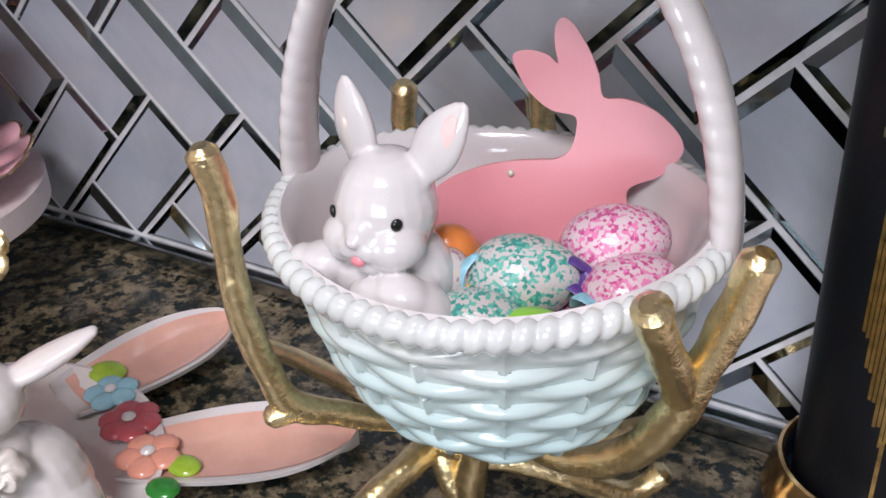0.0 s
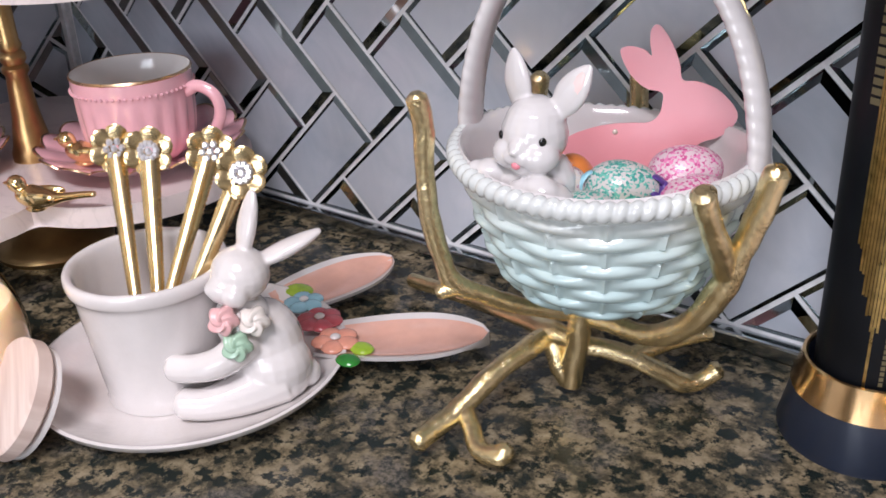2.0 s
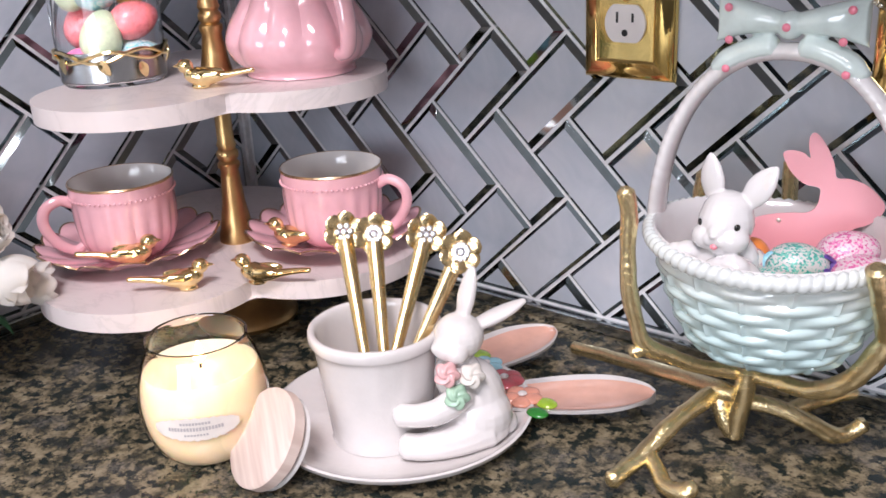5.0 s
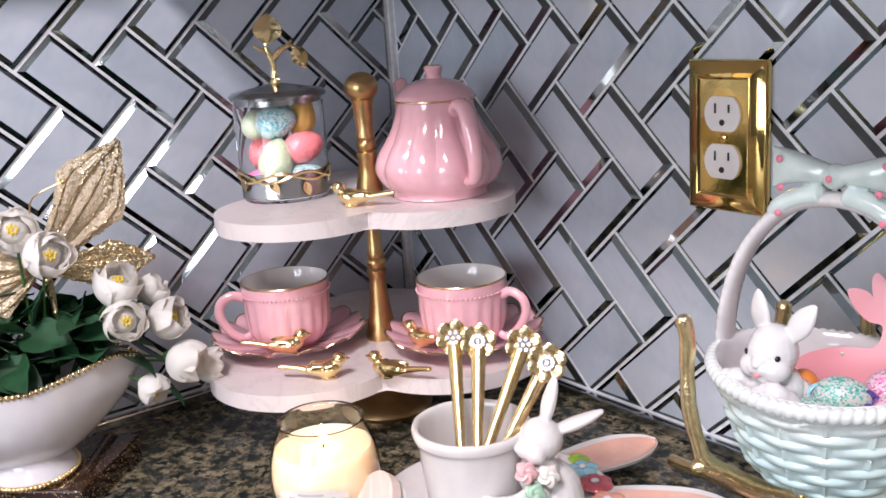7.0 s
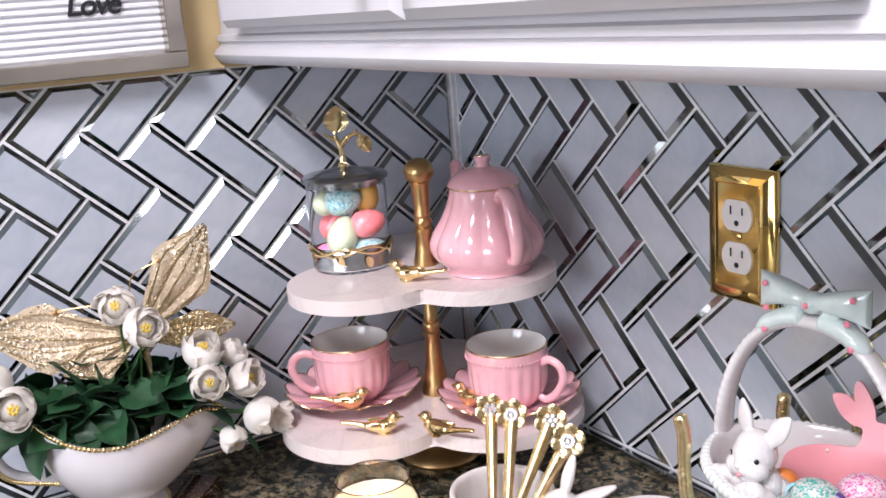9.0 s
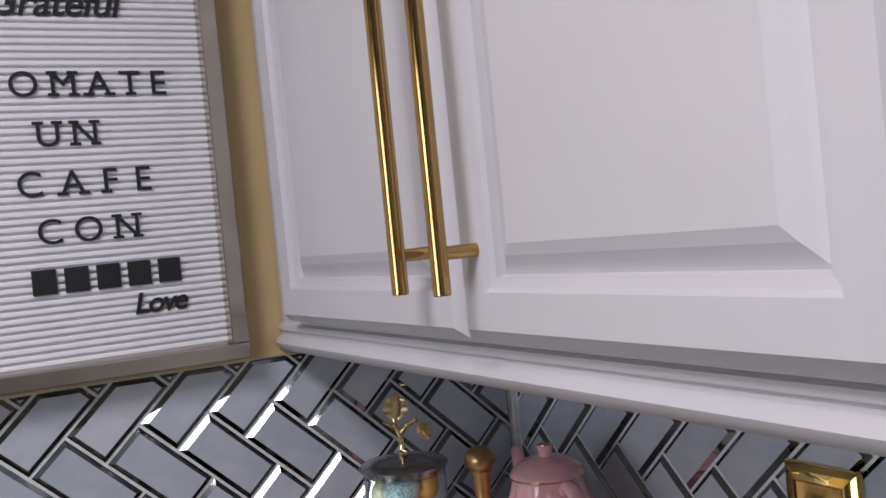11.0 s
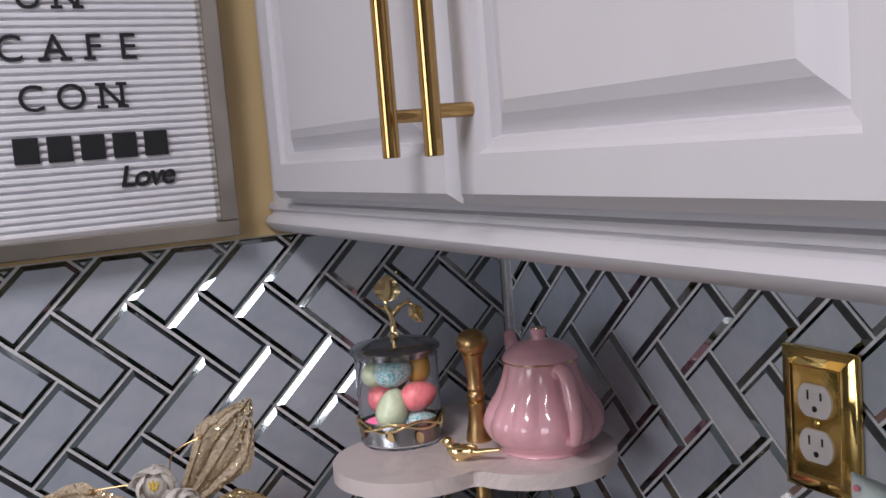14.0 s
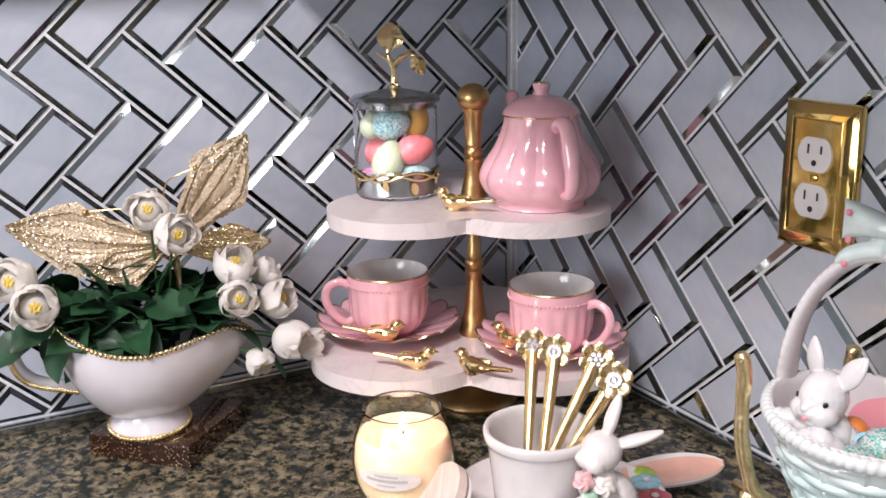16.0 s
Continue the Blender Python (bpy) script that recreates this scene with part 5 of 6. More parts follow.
# ---- gold birds ----
def bird(x, y, z, turn, scale=1.0, label="small polished gold bird on marble"):
    """A small cast bird that looks along its own x."""
    bm = bmesh.new()
    tube(bm, [(0.0085, 0, 0.0145, 0.0050), (0.006, 0, 0.0115, 0.0078), (-0.002, 0, 0.0090, 0.0084), (-0.011, 0, 0.0085, 0.0060), (-0.020, 0, 0.0098, 0.0036), (-0.032, 0, 0.0118, 0.0028), (-0.043, 0, 0.0130, 0.0024)], 14, 5, flat=0.86)
    blob(bm, (0.0105, 0, 0.0180), (0.0064, 0.0056, 0.0058), (0, -12, 0))
    tube(bm, [(0.0150, 0, 0.0186, 0.0022), (0.0205, 0, 0.0180, 0.0006)], 8, 2)
    blob(bm, (-0.005, 0.0058, 0.0105), (0.0140, 0.0028, 0.0048), (0, 4, -6))
    blob(bm, (-0.005, -0.0058, 0.0105), (0.0140, 0.0028, 0.0048), (0, 4, 6))
    blob(bm, (0.0, 0, 0.0018), (0.0075, 0.0058, 0.0024))
    ob = sculpted(part("gold_bird", bm, M["gold"]), 0.0007, 3)
    ob.matrix_world = pose(x, y, z, 0, 0, turn) @ Matrix.Scale(scale, 4)
    tagged(ob, label, "bird figurine", "gold birds")
    return ob


bird(0.2235, -0.2520, T1, 50, 1.06)
bird(0.2620, -0.2130, T1, 206, 1.06)
bird(0.1650, -0.2585, T1 + 0.0105, 48, 1.10, "small polished gold bird on a pink saucer")
bird(0.2400, -0.1570, T1 + 0.0105, 208, 1.06, "small polished gold bird on a saucer")
bird(0.2060, -0.2010, T2, 218, 1.0)

# ---- candle ----
CX, CY = 0.3205, -0.3165
candle = thing("jar_candle", CX, CY, 0, "lit cream wax candle in an amber tinted glass jar", "candle")
JAR = [(0.026, 0.0), (0.0345, 0.006), (0.0420, 0.020), (0.0452, 0.038), (0.0444, 0.054), (0.0408, 0.068), (0.0362, 0.079), (0.0345, 0.085), (0.0350, 0.0885)]
outer = [tuple(p) for p in smooth_points(JAR, 4)]
shell = [(0.0005, 0.0)] + outer + [(0.0343, 0.0892)] + [(r - 0.0013, max(z, 0.003)) for r, z in reversed(outer)] + [(0.0005, 0.003)]
gl = part("glass", turned(shell, 72), M["candle_glass"], candle, "rounded amber tinted glass jar")
gl.visible_shadow = False
fill = [(r - 0.0019, max(z, 0.0036)) for r, z in outer if z < 0.0655]
part("wax", turned([(0.0005, 0.0036)] + fill + [(fill[-1][0] - 0.0010, 0.0662), (0.032, 0.0648), (0.016, 0.0636), (0.0005, 0.0632)], 64), M["wax"], candle, "cream wax")
bm = bmesh.new()
tube(bm, [(0, 0, 0.062, 0.0009), (0.0005, 0, 0.0690, 0.0008)], 8, 2)
part("wick", bm, M["letter"], candle)
bm = bmesh.new()
blob(bm, (0.0004, 0, 0.0755), (0.0030, 0.0030, 0.0085), (0, 0, 0), 14, 10, lambda x, y, z: (x * (1 - 0.5 * max(0, z)), y * (1 - 0.5 * max(0, z)), z))
part("flame", bm, M["flame"], candle, "small yellow flame").visible_shadow = False
bm = bmesh.new()
rows = []
for i in range(25):
    a = radians(-45 + (i - 12) * 3.1)
    edge = 1 - ((i - 12) / 12.6) ** 2
    hh = 0.0085 * math.sqrt(max(0.02, edge)) * (1 + 0.10 * math.cos(i * 2.6))
    rows.append([bm.verts.new((rr * math.cos(a), rr * math.sin(a), z)) for rr, z in ((0.0454, 0.040 - hh), (0.0457, 0.040), (0.0455, 0.040 + hh))])
for a, b in zip(rows, rows[1:]):
    for j in range(2):
        bm.faces.new((a[j], b[j], b[j + 1], a[j + 1]))
lab = part("paper_label", bm, M["label"], candle, "scalloped cream paper label", smooth=False)
for zc, span, h in ((0.0445, 5, 0.0009), (0.0405, 9, 0.0013), (0.0360, 4, 0.0007)):
    bm = bmesh.new()
    for i in range(-span, span):
        a0, a1 = radians(-45 + i * 2.6), radians(-45 + i * 2.6 + 1.9)
        vs = [bm.verts.new((0.0460 * math.cos(a), 0.0460 * math.sin(a), z)) for a, z in ((a0, zc - h), (a1, zc - h), (a1, zc + h), (a0, zc + h))]
        bm.faces.new(vs)
    part("print_bar", bm, M["print_grey"], lab, smooth=False)
flame_lamp = bpy.data.lights.new("candle_flame", "POINT")
flame_lamp.energy, flame_lamp.color, flame_lamp.shadow_soft_size = 0.06, (1.0, 0.70, 0.42), 0.006
fo = new("candle_flame", flame_lamp)
fo.location = (CX, CY, 0.0765)

# ---- wooden candle lid leaning on the plate ----
lidm = Matrix.Translation((0.3855, -0.3175, 0.0290)) @ Vector((-0.22, -0.76, 0.60)).to_track_quat("Z", "Y").to_matrix().to_4x4() @ pose(0, 0, 0, 0, 0, 60)
wood_lid = thing("candle_lid", 0, 0, 0, "pale striped wooden candle lid leaning on the plate", "lid")
wood_lid.matrix_world = lidm
part("cap", turned([(0.0005, 0.0055), (0.0325, 0.0055), (0.0345, 0.004), (0.0345, -0.004), (0.0335, -0.005), (0.0005, -0.005)], 56), M["lid_wood"], wood_lid, "striped wooden cap")
part("plug", turned([(0.0300, -0.005), (0.0300, -0.012), (0.0005, -0.012)], 48), M["lid_wood"], wood_lid)
part("seal", turned([(0.0300, -0.0075), (0.0325, -0.008), (0.0325, -0.0105), (0.0300, -0.011)], 48), M["cup_white"], wood_lid, "clear silicone seal")

# ---- plate with rabbit ears ----
plate = thing("rabbit_plate", 0.4140, -0.2165, 0, "white ceramic plate with painted rabbit ears and flowers", "plate")
part("dish", turned([(0.0005, 0.006), (0.060, 0.006), (0.074, 0.0075), (0.088, 0.0125), (0.0945, 0.0165), (0.0965, 0.0160), (0.0950, 0.0125), (0.082, 0.0055), (0.070, 0.0), (0.0005, 0.0)], 72), M["creamy"], plate)


def ear_plate(root, tip, width, z0, z1):
    """A shallow spoon-shaped ear that runs from the plate's edge to its tip."""
    ax = Vector((tip[0] - root[0], tip[1] - root[1], 0))
    L = ax.length
    ax.normalize()
    sd = Vector((-ax.y, ax.x, 0))
    bm, bi = bmesh.new(), bmesh.new()

    def half(t):
        return width * 0.5 * (0.42 + 0.58 * math.sin(math.pi * min(1, 0.18 + t * 0.62)) ** 1.5) * math.sqrt(max(0.0, 1 - max(0, (t - 0.62) / 0.38) ** 2.4))
    n = 26
    tops, bots, inn = [], [], []
    for i in range(n + 1):
        t = i / n
        c = Vector((root[0], root[1], z0 + (z1 - z0) * t)) + ax * (L * t)
        h = max(half(t), 0.0004)
        tops.append([bm.verts.new(c + sd * (h * s) + Vector((0, 0, 0.0065 * abs(s) ** 3 + (0.0 if abs(s) < 1 else -0.001)))) for s in (-1, -0.92, -0.7, -0.35, 0, 0.35, 0.7, 0.92, 1)])
        bots.append([bm.verts.new(c + sd * (h * s * 0.96) + Vector((0, 0, -0.0045 + 0.0070 * abs(s) ** 3))) for s in (-1, -0.5, 0, 0.5, 1)])
        inn.append([bi.verts.new(c + sd * (h * s) + Vector((0, 0, 0.0007 + 0.0065 * abs(s) ** 3))) for s in (-0.80, -0.5, -0.2, 0.1, 0.4, 0.80)])
    for i in range(n):
        for j in range(8):
            bm.faces.new((tops[i][j], tops[i + 1][j], tops[i + 1][j + 1], tops[i][j + 1]))
        for j in range(4):
            bm.faces.new((bots[i][j], bots[i][j + 1], bots[i + 1][j + 1], bots[i + 1][j]))
        bm.faces.new((tops[i][0], bots[i][0], bots[i + 1][0], tops[i + 1][0]))
        bm.faces.new((tops[i][8], tops[i + 1][8], bots[i + 1][4], bots[i][4]))
        if i > 1:
            for j in range(5):
                bi.faces.new((inn[i][j], inn[i + 1][j], inn[i + 1][j + 1], inn[i][j + 1]))
    bmesh.ops.recalc_face_normals(bm, faces=bm.faces)
    bmesh.ops.recalc_face_normals(bi, faces=bi.faces)
    e = part("ear", bm, M["creamy"], plate, "long white ear dish")
    part("ear_glaze", bi, M["ear_peach"], e, "peach painted inner ear")


ear_plate((0.053, 0.057), (0.143, 0.118), 0.055, 0.010, 0.014)
ear_plate((-0.006, 0.071), (0.022, 0.168), 0.055, 0.010, 0.014)


def painted_flower(x, y, z, r, petals, mat, name="flower", turn=0):
    bm = bmesh.new()
    for i in range(petals):
        a = 2 * math.pi * i / petals + turn
        blob(bm, (x + 0.55 * r * math.cos(a), y + 0.55 * r * math.sin(a), z), (r * 0.50, r * 0.50, 0.0030), u=12, v=8)
    f = part(name, bm, mat, plate, "moulded painted flower")
    bm = bmesh.new()
    blob(bm, (x, y, z + 0.0028), (r * 0.24, r * 0.24, 0.0018), u=10, v=6)
    part("centre", bm, M["creamy"], f)


def painted_leaf(x, y, z, r, mat):
    bm = bmesh.new()
    blob(bm, (x, y, z), (r, r * 0.8, 0.0028), u=14, v=8)
    part("painted_leaf", bm, mat, plate, "moulded painted leaf")


painted_leaf(-0.004, 0.098, 0.0145, 0.011, M["leaf_lime"])
painted_flower(0.014, 0.085, 0.0165, 0.0135, 5, M["flower_blue"])
painted_flower(0.040, 0.073, 0.0170, 0.0150, 6, M["flower_red"], turn=0.4)
painted_flower(0.066, 0.060, 0.0165, 0.0150, 5, M["flower_coral"], turn=0.2)
painted_leaf(0.085, 0.063, 0.0155, 0.0085, M["leaf_lime"])
painted_leaf(0.088, 0.047, 0.0165, 0.0085, M["leaf_dark"])

# ---- rabbit mug ----
MX, MY, MZ = 0.415, -0.237, 0.0062
mug = thing("rabbit_mug", MX, MY, MZ, "white glazed mug with a moulded rabbit hugging its side", "mug")


def hammered(a, r, z):
    w = noise.noise(Vector((3 * math.cos(a), 3 * math.sin(a), z * 60)))
    return r + 0.0005 * w, z


part("cup", turned([tuple(p) for p in smooth_points([(0.0005, 0.001), (0.033, 0.0), (0.0355, 0.004), (0.0385, 0.030), (0.0418, 0.060), (0.0435, 0.072), (0.0462, 0.0755), (0.0468, 0.0805), (0.0455, 0.0835), (0.0425, 0.0832), (0.0405, 0.078), (0.0385, 0.060), (0.0355, 0.030), (0.031, 0.008), (0.0005, 0.006)], 3)], 80, hammered), M["creamy"], mug)
R0 = (0.0535, 0.0265)


def rab(x, y, z):
    """Right-ward and near-ward offsets seen from the room to mug coordinates."""
    return (R0[0] + 0.675 * x + 0.737 * y, R0[1] + 0.737 * x - 0.675 * y, z)


bm = bmesh.new()
blob(bm, rab(0.006, 0.004, 0.032), (0.0235, 0.0225, 0.0300))
blob(bm, rab(0.006, 0.008, 0.014), (0.0260, 0.0235, 0.0145), (0, 0, 47))
blob(bm, rab(-0.004, 0.010, 0.054), (0.0165, 0.0160, 0.0190))
blob(bm, rab(-0.002, 0.009, 0.0830), (0.0172, 0.0162, 0.0158))
blob(bm, rab(-0.012, 0.016, 0.0785), (0.0095, 0.0092, 0.0085))
blob(bm, rab(-0.006, 0.021, 0.0765), (0.0088, 0.0080, 0.0078))
blob(bm, rab(-0.0175, 0.017, 0.0790), (0.0048, 0.0046, 0.0044))
blob(bm, rab(0.0275, 0.009, 0.0140), (0.0088, 0.0088, 0.0090))
tube(bm, [(*rab(-0.002, 0.020, 0.046), 0.0105), (*rab(-0.018, 0.025, 0.0375), 0.0092), (*rab(-0.034, 0.022, 0.0335), 0.0082), (*rab(-0.046, 0.017, 0.0330), 0.0080)], 14, 5)
tube(bm, [(*rab(0.012, 0.015, 0.017), 0.0165), (*rab(-0.010, 0.021, 0.0120), 0.0125), (*rab(-0.030, 0.023, 0.0100), 0.0098), (*rab(-0.044, 0.021, 0.0110), 0.0090)], 14, 5)
blob(bm, rab(0.010, 0.012, 0.024), (0.0220, 0.0190, 0.0210), (0, 0, 47))
tube(bm, [(*rab(0.001, 0.006, 0.0930), 0.0062), (*rab(0.004, 0.005, 0.1060), 0.0080), (*rab(0.0075, 0.003, 0.1180), 0.0064), (*rab(0.0100, 0.001, 0.1270), 0.0030)], 12, 5, flat=0.6)
tube(bm, [(*rab(0.009, 0.007, 0.0880), 0.0060), (*rab(0.021, 0.006, 0.0920), 0.0080), (*rab(0.034, 0.005, 0.0970), 0.0066), (*rab(0.0435, 0.004, 0.1010), 0.0032)], 12, 5, flat=0.6)
sculpted(part("rabbit_figure", bm, M["creamy"], mug, "moulded white rabbit"), 0.001, 4)
for cx_, near_, cz_, mat in ((-0.0135, 0.0270, 0.0645, "rose_pink"), (0.0030, 0.0275, 0.0620, "rose_white"), (-0.0080, 0.0300, 0.0490, "rose_green")):
    bm = bmesh.new()
    c = rab(cx_, near_, cz_)
    out_ = Vector((0.737, -0.675, 0.25)).normalized()
    q = out_.to_track_quat("Z", "Y").to_matrix().to_4x4()
    made = bmesh.ops.create_uvsphere(bm, u_segments=40, v_segments=24, radius=1.0)["verts"]
    for v in made:
        x, y, z = v.co
        rad = math.hypot(x, y)
        swirl = 0.13 * math.sin(5 * math.atan2(y, x) + 9 * rad) * rad - 0.16 * math.exp(-(rad / 0.22) ** 2) * (z > 0)
        v.co = Vector(c) + q.to_3x3() @ Vector((0.0082 * x * (1 + swirl), 0.0082 * y * (1 + swirl), 0.0058 * z * (1 + 2 * swirl)))
    part("rose", bm, M[mat], mug, "tiny moulded rose")


# ---- spoons standing in the mug ----
def spoon(head, foot, stones):
    h, f = Vector(head), Vector(foot)
    ob = thing("flower_spoon", *foot, "gold spoon with a jewelled flower handle end", "spoon", group="spoons in the mug")
    d = (h - f)
    bm = bmesh.new()
    n = 84
    pts = []
    for i in range(n + 1):
        t = i / n
        p = d * t * 0.97
        pts.append((*p, (0.0030 + 0.0032 * t) * (1.06 if i % 2 else 0.94)))
    tube(bm, pts, 8, 1, flat=0.5, up=(0.74, -0.67, 0.1), raw=True)
    part("stem", bm, M["spoon_gold"], ob)
    view = Vector((0.70, -0.62, 0.36)).normalized()
    q = view.to_track_quat("Z", "Y").to_matrix().to_4x4()
    m = Matrix.Translation(d) @ q
    bm = bmesh.new()
    for i in range(6):
        a = 2 * math.pi * i / 6 + 0.3
        loc = m @ Vector((0.0088 * math.cos(a), 0.0088 * math.sin(a), 0.0006))
        mm = Matrix.Translation(loc) @ q @ pose(0, 0, 0, 0, 0, math.degrees(a)) @ pose(0, 0, 0, 0, -18, 0)
        made = bmesh.ops.create_uvsphere(bm, u_segments=10, v_segments=6, radius=1.0)["verts"]
        for v in made:
            v.co = mm @ Vector((v.co.x * 0.0068, v.co.y * 0.0070, v.co.z * 0.0016 + 0.0008 * v.co.x * v.co.x))
    part("flower", bm, M["spoon_gold"], ob, "gold flower with cupped petals")
    for i in range(stones):
        bm = bmesh.new()
        a = 2 * math.pi * i / max(1, stones - 1)
        rr = 0.0 if i == stones - 1 else 0.0046
        blob(bm, m @ Vector((rr * math.cos(a), rr * math.sin(a), 0.0028)), (0.0024, 0.0024, 0.0024), u=6, v=4)
        part("stone", bm, M["crystal"], ob, smooth=False)
    return ob


spoon((0.364, -0.210, 0.1390), (0.425, -0.256, 0.050), 7)
spoon((0.386, -0.202, 0.1390), (0.434, -0.249, 0.050), 12)
spoon((0.418, -0.182, 0.1385), (0.436, -0.253, 0.050), 7)
spoon((0.460, -0.196, 0.1385), (0.440, -0.244, 0.050), 12)


# ---- gravy boat planter on a resin block ----
resin = part("resin_block", box((-0.056, -0.056, 0), (0.056, 0.056, 0.0240), 0.002), M["resin"], smooth=False)
resin.matrix_world = pose(0.092, -0.470, 0, 0, 0, 45)
tagged(resin, "dark brown glitter resin block under a gravy boat", "resin block")

GX, GY, GZ = 0.098, -0.490, 0.0242
boat = thing("gravy_boat", GX, GY, GZ, "white porcelain gravy boat with beaded gold edges", "gravy boat", rz=80)
# own x runs to the spout, z up


def boat_rim(u):
    """Rim height along the boat, u from -1 (tail) to 1 (spout)."""
    return 0.069 + 0.021 * max(0.0, -u) ** 2.2 + 0.006 * max(0.0, u) ** 1.2 - 0.012 * max(0.0, (u - 0.82) / 0.18) ** 1.5


bm = bmesh.new()
NU, NV = 44, 16
grid = []
for j in range(NV + 1):
    t = j / NV
    ring = []
    for i in range(NU):
        a = 2 * math.pi * i / NU
        u = math.cos(a)
        low = 0.030
        length = (0.062 + 0.019 * max(0.0, u) ** 3 * t ** 1.5) if u > 0 else 0.062
        prof = 0.46 + 0.54 * math.sin(min(1.0, t * 1.28) * math.pi / 2) ** 0.78
        x = 1.27 * (length * u * prof + 0.004 * max(0, u) ** 4 * t ** 3)
        y = 0.052 * math.sin(a) * prof * (1 - 0.45 * max(0, u) ** 2 * t)
        z = 0.012 + (boat_rim(u) - 0.012) * t
        ring.append((x, y, z))
    grid.append(ring)
out = [[bm.verts.new(p) for p in r] for r in grid]
inn = [[bm.verts.new((p[0] * 0.955, p[1] * 0.94, p[2] + 0.001 + 0.004 * (1 - j / NV))) for p in r] for j, r in enumerate(grid)]
for j in range(NV):
    for i in range(NU):
        k = (i + 1) % NU
        bm.faces.new((out[j][i], out[j][k], out[j + 1][k], out[j + 1][i]))
        bm.faces.new((inn[j][i], inn[j + 1][i], inn[j + 1][k], inn[j][k]))
for i in range(NU):
    k = (i + 1) % NU
    bm.faces.new((out[NV][i], out[NV][k], inn[NV][k], inn[NV][i]))
bm.faces.new(list(reversed(out[0])))
bm.faces.new(inn[0])
part("bowl", bm, M["porcelain"], boat, "white porcelain bowl with pouring lip")
part("foot", turned([(0.0375, 0.0), (0.0385, 0.003), (0.036, 0.007), (0.031, 0.011), (0.029, 0.016), (0.030, 0.02), (0.0005, 0.021)], 48), M["porcelain"], boat)


def beads(points, r):
    bm = bmesh.new()
    for p in points:
        blob(bm, p, (r, r, r), u=8, v=5)
    return bm


edge = []
NB = 110
for i in range(NB):
    a = 2 * math.pi * i / NB
    u = math.cos(a)
    length = (0.062 + 0.019 * max(0.0, u) ** 3) if u > 0 else 0.062
    edge.append((1.27 * (length * u + 0.004 * max(0, u) ** 4), 0.052 * math.sin(a) * (1 - 0.45 * max(0, u) ** 2), boat_rim(u) + 0.0008))
tagged(part("rim_beading", beads(edge, 0.0022), M["gold"], boat, "beaded gold rim"), kind="stuff")
tagged(part("foot_beading", beads([(0.0392 * math.cos(2 * math.pi * i / 70), 0.0392 * math.sin(2 * math.pi * i / 70), 0.0022) for i in range(70)], 0.0022), M["gold"], boat, "beaded gold foot"), kind="stuff")
hpts = smooth_points([(-0.076, 0, 0.084), (-0.094, 0, 0.088), (-0.112, 0, 0.078), (-0.113, 0, 0.060), (-0.098, 0, 0.046), (-0.060, 0, 0.036)], 8)
bm = bmesh.new()
tube(bm, [(*p, 0.0042) for p in hpts], 10, 1, raw=True, up=(0, 1, 0))
hd = part("handle", bm, M["porcelain"], boat)
tagged(part("handle_beading", beads([(p[0] * 1.03 - 0.002, p[1] - 0.0022, p[2] - 0.0026) for p in smooth_points([tuple(p) for p in hpts], 2)], 0.0025), M["gold"], hd, "beaded gold handle line"), kind="stuff")

boat.scale = (1.0, 1.14, 1.31)

# ---- silk flowers and leaves in the boat ----
AX = (0.985, -0.17)            # away from the wall
RT = (0.17, 0.985)             # along the wall towards the corner


def spot(off, z, near=0.0):
    """A place over the boat: off along the wall, z above the worktop, near towards the room."""
    return Vector((0.095 + RT[0] * off + AX[0] * near, -0.469 + RT[1] * off + AX[1] * near, z))


